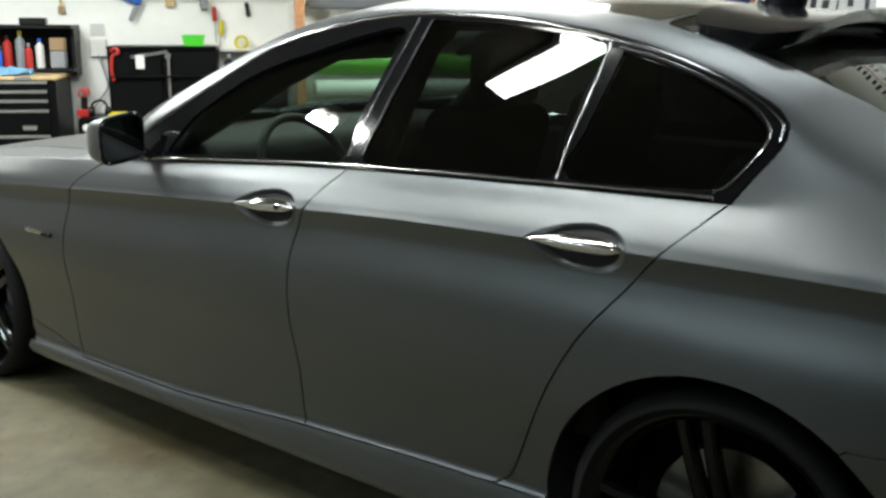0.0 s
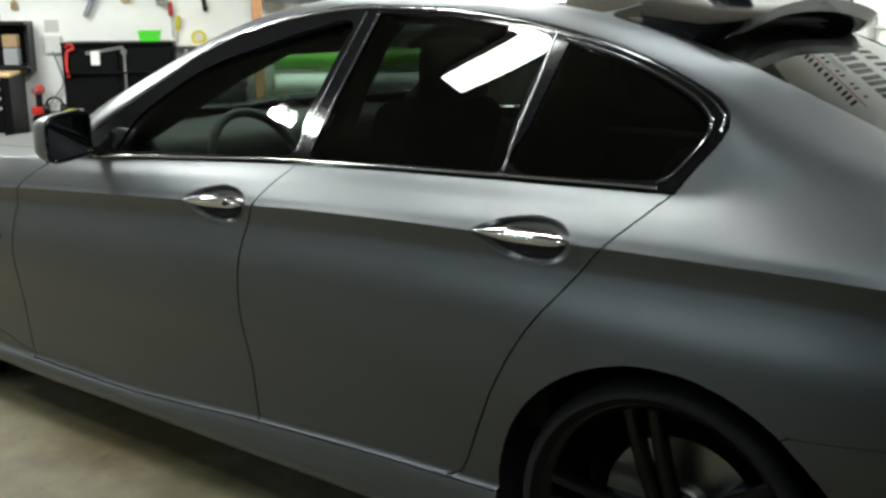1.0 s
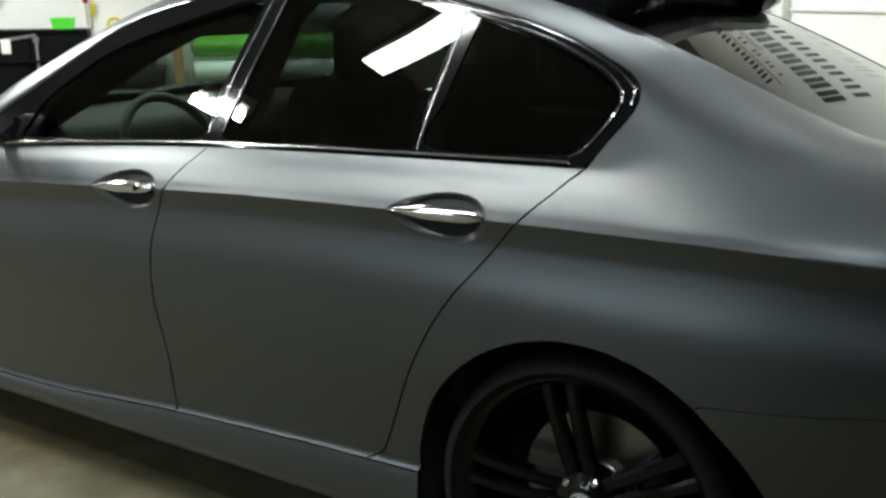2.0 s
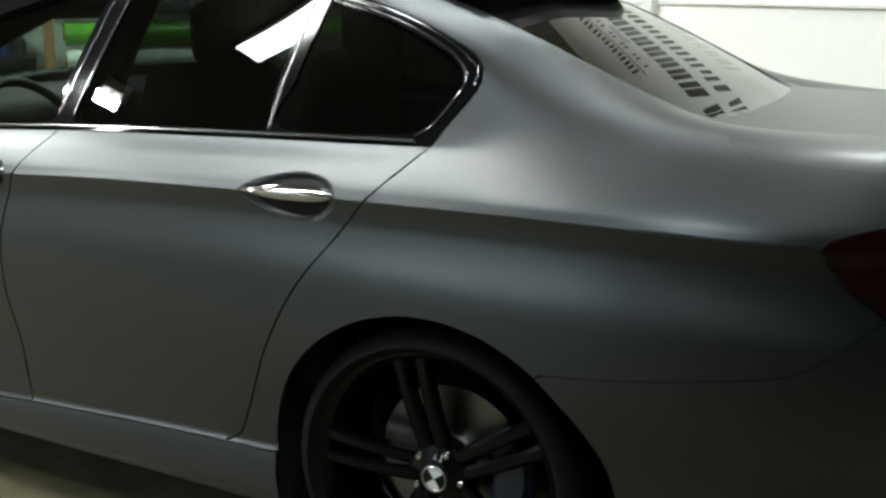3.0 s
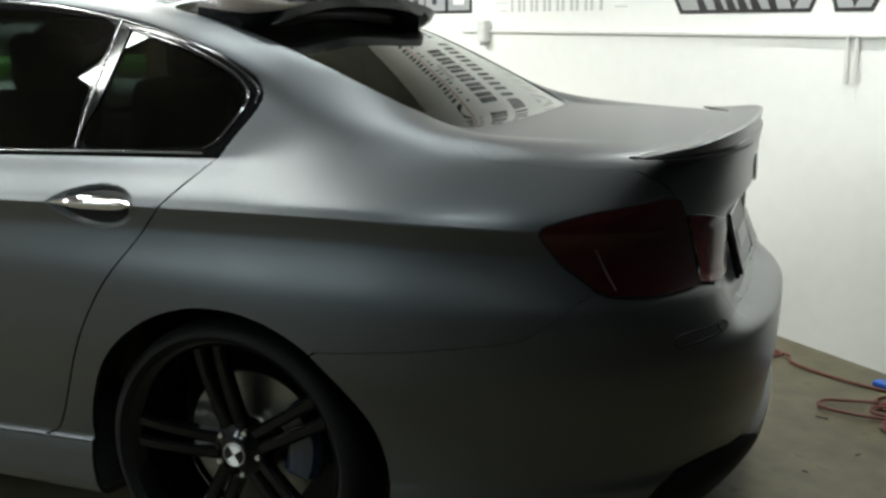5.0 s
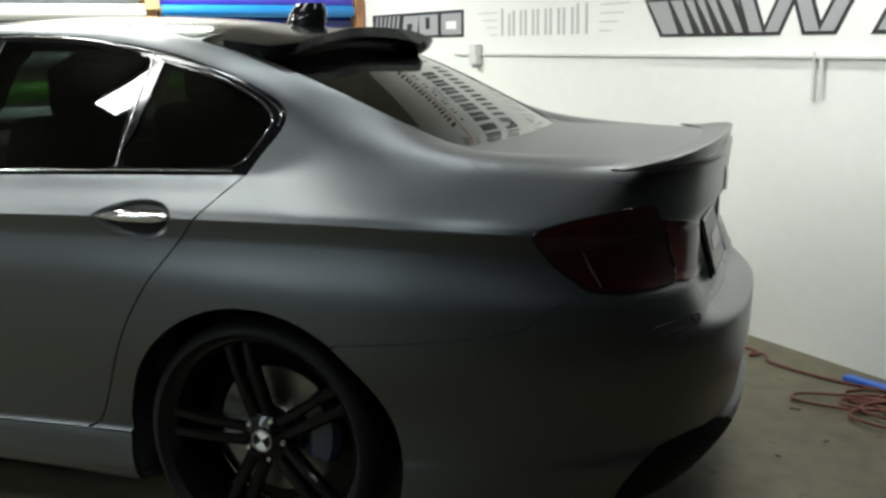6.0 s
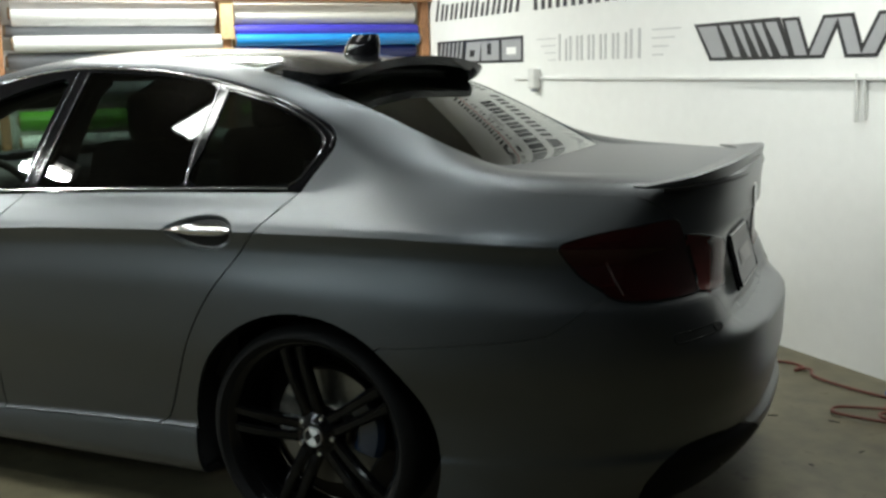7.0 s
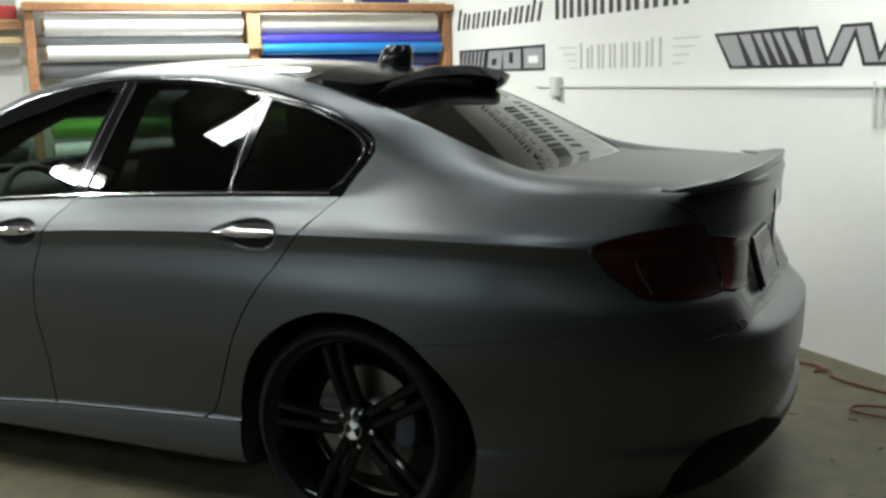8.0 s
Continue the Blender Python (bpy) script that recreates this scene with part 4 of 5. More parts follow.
def caliper():
    bm = bmesh.new()
    rings = []
    for i in range(13):
        a = radians(-18 + 62 * i / 12)
        ring = []
        for r, y in ((.118, -.045), (.118, .02), (.20, .02), (.205, -.03), (.19, -.05), (.14, -.056)):
            k = 1 - .06 * abs(i - 6) / 6
            ring.append(bm.verts.new((r * k * math.cos(a), y, r * k * math.sin(a))))
        rings.append(ring)
    for p, q in zip(rings, rings[1:]):
        for k in range(6):
            bm.faces.new((p[k], p[(k + 1) % 6], q[(k + 1) % 6], q[k]))
    bm.faces.new(rings[0])
    bm.faces.new(rings[-1])
    bmesh.ops.recalc_face_normals(bm, faces=bm.faces[:])
    return bm


WHEEL_MESH = {}


def add_wheel(x, s):
    if not WHEEL_MESH:
        tyre, rim, spokes, hub, disc, bell = wheel(False)
        WHEEL_MESH.update(tyre=mesh_of(tyre, "tyre", RUBBER, 45), rim=mesh_of(rim, "wheel", RIM_BLACK, 40), hub=mesh_of(hub, "hub", RIM_BLACK, 40), disc=mesh_of(disc, "brake_disc", DISC_STEEL, 30), bell=mesh_of(bell, "disc_bell", DISC_STEEL, 30),
                          caliper=mesh_of(caliper(), "brake_caliper", CALIPER, 40), bolt=mesh_of(lathe([(0, .010), (.006, .010), (.0085, .007), (.0095, 0)], 8, pose(0, 0, 0, 90, 0, 0)), "wheel_bolt", CHROME, 30),
                          cap=mesh_of(lathe([(0, .004), (.030, .004), (.0335, .002), (.034, 0)], 32, pose(0, 0, 0, 90, 0, 0)), "hub_cap", BLACK_ENAMEL, 30), spokes=[mesh_of(b, "spoke", RIM_BLACK, 30) for b in spokes])
        q = bmesh.new()
        for a in (0, 180):
            c = q.verts.new((0, -.0052, 0))
            arc = [q.verts.new((.024 * math.cos(radians(a + 35 + 90 * i / 8)), -.0052, .024 * math.sin(radians(a + 35 + 90 * i / 8)))) for i in range(9)]
            for u, v in zip(arc, arc[1:]):
                q.faces.new((c, u, v))
        WHEEL_MESH["quarters"] = mesh_of(q, "cap_quarters", WHITE_ENAMEL)
        WHEEL_MESH["ring"] = mesh_of(tube([(.0275 * math.cos(w), -.004, .0275 * math.sin(w)) for w in np.linspace(0, 2 * math.pi, 32, endpoint=False)], .0022, 6, closed=True), "cap_ring", ALU, 60)
    w = part("wheel", WHEEL_MESH["rim"], RIM_BLACK, car, "gloss black double-spoke alloy wheel")
    w.matrix_local = pose(x, s * .800, HUB_Z, 0, 0, 0 if s < 0 else 180)
    part("tyre", WHEEL_MESH["tyre"], RUBBER, w, "black low-profile tyre")
    for me in WHEEL_MESH["spokes"]:
        part("spoke", me, RIM_BLACK, w)
    part("hub", WHEEL_MESH["hub"], RIM_BLACK, w)
    part("brake_disc", WHEEL_MESH["disc"], DISC_STEEL, w, "bare steel brake disc")
    part("disc_bell", WHEEL_MESH["bell"], DISC_STEEL, w)
    part("brake_caliper", WHEEL_MESH["caliper"], CALIPER, w, "dark blue brake caliper")
    cap = part("hub_cap", WHEEL_MESH["cap"], BLACK_ENAMEL, w, "black and white hub cap", at=pose(0, -.088, 0))
    part("cap_quarters", WHEEL_MESH["quarters"], WHITE_ENAMEL, w, at=pose(0, -.088, 0, 0, 0, 0))
    part("cap_ring", WHEEL_MESH["ring"], ALU, w, at=pose(0, -.088, 0))
    for k in range(5):
        a = radians(139 + 72 * k)
        part("wheel_bolt", WHEEL_MESH["bolt"], CHROME, w, at=pose(.056 * math.cos(a), -.073, .056 * math.sin(a)))
    return w


for x in (0.0, AXLE):
    for s in (-1, 1):
        add_wheel(x, s)

# wheel-house liners and the floor pan
for cx in (.008, AXLE):
    bm = bmesh.new()
    prev = None
    for i in range(41):
        a = -.30 + (math.pi + .6) * i / 40
        col = [bm.verts.new((cx + r * .404 * math.cos(a), y, .298 + r * .401 * math.sin(a))) for r, y in ((1.0, -.905), (1.02, -.88), (1.02, -.60), (.0, -.60))]
        if prev:
            for k in range(3):
                bm.faces.new((prev[k], col[k], col[k + 1], prev[k + 1]))
        prev = col
    bmesh.ops.remove_doubles(bm, verts=bm.verts, dist=1e-5)
    both("wheel_house", bm, SHELL, label="black wheel-house liner")
bm = box(3.9, 1.2, .04, -1.25, 0, .20, bevel=.01)
box(1.75, 1.60, .04, -1.48, 0, .19, bevel=.01, bm=bm)
box(.52, 1.1, .05, .68, 0, .26, bevel=.01, bm=bm)
part("floor_pan", bm, SHELL, car, "black floor pan")

# wing badge, number plate, roundel, reflector slots, tail pipes
bm = box(.10, .010, .016, -2.452, -.939, .640, bevel=.003)
both("side_badge", bm, CHROME, label="bright bar-shaped wing badge")
both("side_badge_end", box(.055, .009, .016, -2.373, -.9395, .637, bevel=.003), BLACK_ENAMEL)
TILT = pose(1.052, 0, .755, 0, -15, 0) @ Matrix.Translation((-1.079, 0, -.755))
plate = part("number_plate", box(.006, .340, .150, 1.079, 0, .755, bevel=.002, m=TILT), PLATE_GREY, car, "pale grey number plate in a thin frame")
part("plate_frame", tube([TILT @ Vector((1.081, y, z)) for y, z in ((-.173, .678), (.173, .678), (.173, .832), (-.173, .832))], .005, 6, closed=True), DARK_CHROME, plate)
part("plate_backing", box(.012, .37, .175, 1.070, 0, .754, bevel=.004, m=TILT), GLOSS_BLACK, plate)
part("plate_bar", box(.002, .20, .045, 1.0835, 0, .752, bevel=0, m=TILT), DECAL_PALE, plate)
round_ = lathe([(0, .006), (.036, .005), (.041, 0)], 32, pose(1.0795, 0, .935, 0, 90, 0))
part("boot_roundel", round_, ALU, car, "round bright boot badge")


def patch(ctrl, lift, thick):
    """A thin plate lying on the skin, bounded by a few 3D points."""
    ab = np.array(smooth_line(locate(ctrl), 5, closed=True))
    i, j = np.clip(np.rint(ab[:, 0]).astype(int), 0, NI - 1), np.clip(np.rint(ab[:, 1]).astype(int), 0, NJ - 1)
    p = surf(ab)
    bm = bmesh.new()
    f = bm.faces.new([bm.verts.new(v) for v in p + NORMALS[i, j] * lift])
    r = bmesh.ops.extrude_face_region(bm, geom=[f])
    nn = Vector(NORMALS[i, j].mean(0))
    bmesh.ops.translate(bm, vec=-nn * thick, verts=[v for v in r["geom"] if isinstance(v, bmesh.types.BMVert)])
    bmesh.ops.recalc_face_normals(bm, faces=bm.faces[:])
    return bm


SLOT = [(.979, -.683, .652), (1.023, -.621, .656), (1.061, -.529, .657), (1.071, -.515, .638), (1.028, -.621, .633), (.985, -.680, .628)]
slot_ab = np.array(smooth_line(locate(SLOT), 6, closed=True))
both("bumper_slot", tube(surf(slot_ab), .0017, 6, closed=True), BLACK_ENAMEL, label="dark joint round the bumper insert", smooth=60)
both("bumper_slot_end", patch([(1.050, -.558, .654), (1.062, -.530, .655), (1.070, -.517, .640), (1.058, -.550, .637)], .003, .006), SATIN_BLACK)
lamp_rim = lambda ab: tube(surf(np.clip(ab, 0, (NI - 1, NJ - 1))) + NORMALS[np.clip(np.rint(ab[:, 0]).astype(int), 0, NI - 1), np.clip(np.rint(ab[:, 1]).astype(int), 0, NJ - 1)] * .002, .0032, 6, closed=True)
both("lamp_rim", lamp_rim(LAMP_OUT), GLOSS_BLACK, label="black rim round the tail lamp", smooth=60)
both("lamp_rim", lamp_rim(LAMP_INNER), GLOSS_BLACK, label="black rim round the lid lamp", smooth=60)
pipe = lathe([(.038, .0), (.041, .0), (.043, -.004), (.043, -.16), (.036, -.16), (.036, -.01), (.038, 0)], 32, pose(1.070, -.44, .262, 0, 86, 0))
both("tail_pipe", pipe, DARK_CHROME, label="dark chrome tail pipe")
# lamp innards seen as a lighter guide
both("lamp_guide", tube(surf(locate([(.817, -.765, .850), (.834, -.757, .81), (.861, -.754, .765)])) + np.array([0, -.0045, 0]), [.006, .008, .006], 8, flat=.4), LAMP_CORE, label="pale light guide behind the lens")


# lip along the boot lid's trailing edge
def lip():
    bm = bmesh.new()
    rings = []
    for i in range(41):
        q = -1 + 2 * i / 40
        y = .69 * q
        k = max(0.0, 1 - abs(q) ** 2.2)
        xe = .1 + .985 * (1 - (abs(y) / .90) ** 3) ** (1 / 3)
        sec = [(xe - .045 - .06 * k, 1.036 + .016 * k), (xe - .03, 1.036 + .024 * k), (xe + .004 * k - .012, 1.034 + .046 * k), (xe + .010 * k - .010, 1.031 + .046 * k), (xe - .008, 1.030 - .006 * k ** .4 + .012 * k), (xe - .035, 1.030 - .012 * k ** .4)]
        rings.append([bm.verts.new((x, y, z)) for x, z in sec])
    for p, q in zip(rings, rings[1:]):
        for k in range(6):
            bm.faces.new((p[k], p[(k + 1) % 6], q[(k + 1) % 6], q[k]))
    bm.faces.new(rings[0])
    bm.faces.new(rings[-1])
    bmesh.ops.recalc_face_normals(bm, faces=bm.faces[:])
    return bm


# black strip in place of the shadow below the lip's underside
shade_line = [(.1 + .985 * (1 - (abs(y) / .90) ** 3) ** (1 / 3) - .004, y, 1.023 - .004 * (1 - (y / .69) ** 2)) for y in np.linspace(-.655, .655, 41)]
part("lip_shade_strip", tube(shade_line, .0045, 6), BLACK_ENAMEL, car, "black strip standing in for the shade under the lip spoiler", smooth=60)
part("boot_lip_spoiler", lip(), PAINT, car, "low charcoal lip spoiler on the boot lid", smooth=40)


def roof_spoiler():
    """A gloss black blade that springs from the roof's rear edge and hangs over the back window."""
    bm = bmesh.new()
    rings = []
    for i in range(41):
        q = -1 + 2 * i / 40
        k = 1 - abs(q) ** 14
        y = .575 * q
        x0, z0 = -.33 + .085 * abs(q) ** 5, 1.398 - .030 * q * q - .022 * abs(q) ** 6
        x1, z1 = -.125 + .095 * k ** .6 + .02 * abs(q), 1.328 + .055 * (1 - abs(q) ** 2.3)
        up = [(x0 + (x1 - x0) * t, z0 + (z1 - z0) * t - .008 * k * math.sin(math.pi * t) + .004) for t in (0, .25, .5, .75, .93, 1.0)]
        dn = [(x1 - .018, z1 - .026), (x0 + (x1 - x0) * .8, z1 - .040), (x0 + (x1 - x0) * .4, z0 + (z1 - z0) * .4 - .034), (x0, z0 - .014)]
        rings.append([bm.verts.new((x, y, z)) for x, z in up + dn])
    for p, q in zip(rings, rings[1:]):
        for k in range(len(p)):
            bm.faces.new((p[k], p[(k + 1) % len(p)], q[(k + 1) % len(p)], q[k]))
    bm.faces.new(rings[0])
    bm.faces.new(rings[-1])
    bmesh.ops.recalc_face_normals(bm, faces=bm.faces[:])
    return bm


part("roof_spoiler", roof_spoiler(), SPOILER_BLACK, car, "gloss black roof spoiler over the back window", smooth=40)
# aerial fin
bm = bmesh.new()
rings = []
for i in range(13):
    q = i / 12
    z = 1.375 + .092 * q
    ln, wd = .070 * (1 - .30 * q ** 3), .044 * (1 - .30 * q ** 3)
    cx = -.295 + .030 * q ** .8
    rings.append([bm.verts.new((cx + ln * math.cos(a), wd * math.sin(a), z)) for a in np.linspace(0, 2 * math.pi, 16, endpoint=False)])
for p, q in zip(rings, rings[1:]):
    for k in range(16):
        bm.faces.new((p[k], p[(k + 1) % 16], q[(k + 1) % 16], q[k]))
bm.faces.new(rings[-1])
part("aerial_fin", bm, GLOSS_BLACK, car, "gloss black aerial fin on the roof")

# cabin
bm = bmesh.new()
def seat(x, y):
    t = box(.50, .50, .16, x, y, .52, bevel=.05, seg=3)
    box(.14, .48, .62, 0, 0, .31, bevel=.05, seg=3, bm=t, m=pose(x + .27, y, .52, 0, 16, 0))
    box(.09, .26, .17, x + .475, y, 1.20, bevel=.04, seg=3, bm=t)
    return t
for y in (-.37, .37):
    part("front_seat", seat(-1.38, y), CABIN, car, "black front seat with headrest", smooth=50)
bench = box(.50, 1.25, .18, -.55, 0, .56, bevel=.05, seg=3)
box(.14, 1.25, .55, 0, 0, .27, bevel=.05, seg=3, bm=bench, m=pose(-.30, 0, .56, 0, 24, 0))
for y in (-.36, .36):
    box(.08, .28, .15, -.02, y, 1.10, bevel=.035, seg=3, bm=bench)
part("rear_bench", bench, CABIN, car, "black rear bench seat", smooth=50)
dash = box(.52, 1.46, .27, -2.06, 0, .835, bevel=.07, seg=3)
part("dashboard", dash, CABIN, car, "black dashboard", smooth=50)
part("headliner", box(1.35, 1.10, .02, -.80, 0, 1.335, bevel=.008), CABIN, car, "black roof lining")
both("front_pillar_lining", tube([(-1.93, -.735, .965), (-1.74, -.675, 1.085), (-1.55, -.605, 1.205), (-1.38, -.55, 1.285), (-1.2, -.53, 1.325)], [.05, .055, .055, .05, .04], 10), CABIN, label="black inner windscreen pillar lining", smooth=60)
for y in (-.33, .33):
    part("sun_visor", box(.17, .40, .022, 0, 0, 0, bevel=.008, seg=2, m=pose(-1.40, y, 1.275, 0, -28, 0)), CABIN, car, "folded black sun visor")
tunnel = box(1.9, .24, .35, -1.2, 0, .42, bevel=.04, seg=2)
part("centre_console", tunnel, CABIN, car)
part("parcel_shelf", box(.50, 1.20, .03, .22, 0, 1.00, bevel=.01), CABIN, car, "black parcel shelf")
part("steering_wheel", tube([Matrix.Translation((-1.70, -.37, .865)) @ pose(0, 0, 0, 0, 62, 0) @ Vector((.185 * math.cos(w), .185 * math.sin(w), 0)) for w in np.linspace(0, 2 * math.pi, 36, endpoint=False)], .016, 8, closed=True), CABIN, car, "black steering wheel", smooth=60)
both("pillar_trim", tube([(-.02, -.70, .98), (.0, -.665, 1.05), (.04, -.63, 1.11), (.12, -.60, 1.15)], [.05, .045, .035, .02], 10, flat=.5), CABIN_PALE, label="pale curved inner pillar trim", smooth=60)
both("pillar_lining", tube([(-1.10, -.75, .80), (-1.08, -.74, .98), (-1.06, -.655, 1.15), (-1.03, -.565, 1.31), (-1.02, -.50, 1.35)], [.065, .065, .06, .055, .05], 10), CABIN, label="black inner centre pillar lining")
both("door_lining", box(1.7, .05, .50, -1.15, -.80, .68, bevel=.02), CABIN, label="black door lining")



# ---- room things ----
def at_room(u, v, z=0, rz=0, rx=0, ry=0):
    return ROOM @ pose(u, v, z, rx, ry, rz)


# timber rack of vinyl rolls against the west wall
FACE_U = -4.54
rack = thing("vinyl_roll_rack", "raw timber rack holding rolls of vinyl film", "rack", at=at_room(0, 0))
for v in (-1.33, .262, 1.885):
    part("post", box(.09, .065, 1.93, FACE_U + .03, v, .965, bevel=.004), TIMBER, rack)
    part("post", box(.09, .065, 1.93, WALL_U + .06, v, .965, bevel=.004), TIMBER, rack)
part("top_beam", box(.045, 3.30, .055, FACE_U + .10, .28, 1.900, bevel=.004), TIMBER, rack)
part("top_board", box(.40, 3.26, .02, -4.74, .28, 1.938, bevel=.003), TIMBER_PALE, rack)
for v in (-1.33, .262, 1.885):
    for z in (1.62, 1.42, 1.18, .86, .55):
        part("arm", box(.42, .05, .045, -4.73, v, z, bevel=.004), TIMBER_PALE, rack)
part("bracket", box(.03, .10, .30, FACE_U + .09, .262, 1.74, bevel=.004), TIMBER_PALE, rack)


def vinyl_roll(mat, r, length, label, u, v, z):
    t = thing("vinyl_roll", label, "vinyl roll", "vinyl rolls on the rack", at=at_room(u, v, z))
    prof = [(.040, -length / 2), (r - .003, -length / 2), (r, -length / 2 + .003), (r * 1.004, 0), (r, length / 2 - .003), (r - .003, length / 2), (.040, length / 2)]
    part("film", lathe(prof, 32, pose(0, 0, 0, 90, 0, 0)), mat, t)
    part("core", lathe([(.034, -length / 2 - .015), (.041, -length / 2 - .015), (.041, length / 2 + .015), (.034, length / 2 + .015), (.034, -length / 2 - .015)], 24, pose(0, 0, 0, 90, 0, 0)), CARD, t)
    return t


ROLLS = [(VINYL_WHITE, .088, 1.42, "thick white vinyl roll on the rack", -4.55, -.52, 1.785), (VINYL_GREY, .045, 1.46, "slim grey vinyl roll on the rack", -4.60, -.54, 1.668), (VINYL_WHITE, .056, 1.45, "white vinyl roll on the rack", -4.52, -.50, 1.575), (VINYL_GREY, .060, 1.46, "grey vinyl roll on the rack", -4.62, -.54, 1.455),
         (VINYL_CREAM, .080, 1.48, "cream vinyl roll on the rack", -4.56, 1.07, 1.785), (VINYL_INDIGO, .048, 1.50, "indigo vinyl roll on the rack", -4.53, 1.08, 1.655), (VINYL_BLUE, .046, 1.50, "sky blue vinyl roll on the rack", -4.50, 1.08, 1.585), (VINYL_NAVY, .055, 1.50, "navy vinyl roll on the rack", -4.58, 1.08, 1.495),
         (VINYL_GREEN, .070, 1.46, "lime green vinyl roll on the rack", -4.54, -.50, 1.035), (VINYL_WHITE, .060, 1.46, "white vinyl roll on the rack", -4.52, -.50, .88), (VINYL_GREY, .075, 1.46, "grey vinyl roll on the rack", -4.58, -.50, 1.235), (VINYL_GREEN, .06, 1.46, "lime green vinyl roll on the rack", -4.54, 1.08, 1.05), (VINYL_CREAM, .07, 1.46, "cream vinyl roll on the rack", -4.55, 1.08, 1.26)]
for r in ROLLS:
    vinyl_roll(*r)
# things on top of the rack
def carton(name, label, sx, sy, sz, u, v, z, mat, rz=0):
    t = part(name, box(sx, sy, sz, 0, 0, sz / 2, bevel=.006), mat)
    t.matrix_world = at_room(u, v, z, rz)
    return tagged(t, label, "box")
carton("box", "grey plastic box lying on the timber rack", .25, .36, .10, -4.72, .85, 1.948, PLASTIC_GREY, 4)
carton("box", "dark box lying on the timber rack", .22, .40, .07, -4.70, 1.40, 1.948, VINYL_NAVY, -3)
carton("box", "white box lying on the timber rack", .25, .5, .05, -4.72, -.2, 1.948, PLASTIC_WHITE, 2)

# lower shelf left of the rack, with a white post behind
low = thing("wall_shelf", "raw timber wall shelf loaded with odds and ends", "shelf", at=at_room(0, 0))
part("rail", box(.05, 1.2, .055, FACE_U + .02, -1.98, 1.775, bevel=.004), TIMBER, low)
part("rail", box(.05, 1.2, .05, FACE_U + .02, -1.98, 1.672, bevel=.004), TIMBER_PALE, low)
part("board", box(.38, 1.2, .018, -4.76, -1.98, 1.812, bevel=.003), TIMBER_PALE, low)
part("bracket", box(.36, .04, .05, -4.76, -2.55, 1.67, bevel=.004), TIMBER, low)
carton("box", "dark red box on the timber wall shelf", .2, .22, .10, -4.74, -1.52, 1.821, PLASTIC_RED, 6)
carton("box", "black box on the timber wall shelf", .2, .25, .13, -4.74, -1.85, 1.821, BLACK_ENAMEL, -4)
room_box("pillar", WALL_U, WALL_U + .12, -1.40, -1.38 + .17, 0, CEIL, WALL_WHITE, "white painted wall pillar beside the rack", "pillar")

# roller tool chest
chest = thing("tool_chest", "black roller tool chest with aluminium drawer pulls", "tool chest", at=at_room(-4.60, -3.20, 0))
part("cabinet", box(.50, .68, .84, 0, 0, .53, bevel=.008), DARK_STEEL, chest)
z = .950
for k, hgt in enumerate((.058, .058, .062, .16, .16, .18)):
    d = part("drawer", box(.02, .60, hgt - .012, .258, -.01, z - hgt / 2, bevel=.003), DARK_STEEL, chest)
    part("drawer_pull", box(.016, .60, .020, .272, -.01, z - .012, bevel=.003), ALU, d, "brushed aluminium drawer pull")
    z -= hgt
part("name_plate", box(.004, .085, .028, .270, .17, .655, bevel=.001), ALU, chest)
part("name_plate", box(.004, .10, .020, .262, .15, .962, bevel=.001), ALU, chest)
for su in (-.19, .19):
    for sv in (-.27, .27):
        part("castor", lathe([(0, -.015), (.045, -.015), (.05, -.01), (.05, .01), (.045, .015), (0, .015)], 20, pose(su, sv, .055, 90, 0, 0)), RUBBER, chest)
part("worktop", box(.52, .70, .025, 0, 0, .962, bevel=.006), TIMBER_PALE, chest, "pale plywood top board")
# crumpled cloth on the chest
bm = bmesh.new()
bmesh.ops.create_grid(bm, x_segments=22, y_segments=22, size=.5)
for v in bm.verts:
    r = math.hypot(v.co.x, v.co.y)
    v.co.z = max(0, .05 * noise.noise(v.co * 5 + Vector((3, 1, 2))) + .06 * max(0, 1 - r * 2)) + .02 * noise.noise(v.co * 13)
    v.co.x *= .24
    v.co.y *= .42 * (1 + .2 * noise.noise(v.co * 3))
bmesh.ops.solidify(bm, geom=bm.faces[:], thickness=.004)
cl = part("cloth", bm, CLOTH_BLUE, smooth=60)
cl.matrix_world = at_room(-4.50, -3.26, .985)
tagged(cl, "crumpled pale blue cloth on the tool chest", "cloth")

# dark shelf box on the wall above the chest
cub = thing("wall_cabinet", "open black wall cabinet crammed with tools and bottles", "cabinet", at=at_room(-4.80, -3.22, 0))
part("top", box(.30, .84, .022, 0, 0, 1.272, bevel=.003), BLACK_ENAMEL, cub)
part("side", box(.20, .022, .32, -.05, .41, 1.11, bevel=.003), BLACK_ENAMEL, cub)
part("side", box(.30, .022, .32, 0, -.41, 1.11, bevel=.003), BLACK_ENAMEL, cub)
part("shelf", box(.30, .84, .02, 0, 0, .995, bevel=.003), BLACK_ENAMEL, cub)
part("back", box(.01, .80, .27, -.14, 0, 1.13, bevel=.002), BLACK_ENAMEL, cub)
def bottle(u, v, z, r, h, mat, lid, label, name="bottle", cat="bottle"):
    t = thing(name, label, cat, at=at_room(u, v, z))
    part("body", lathe([(0, 0), (r, 0), (r, h * .68), (r * .9, h * .76), (r * .35, h * .84), (r * .35, h * .9), (0, h * .9)], 20), mat, t)
    part("cap", lathe([(r * .42, h * .88), (r * .42, h), (0, h)], 14), lid, t)
    return t
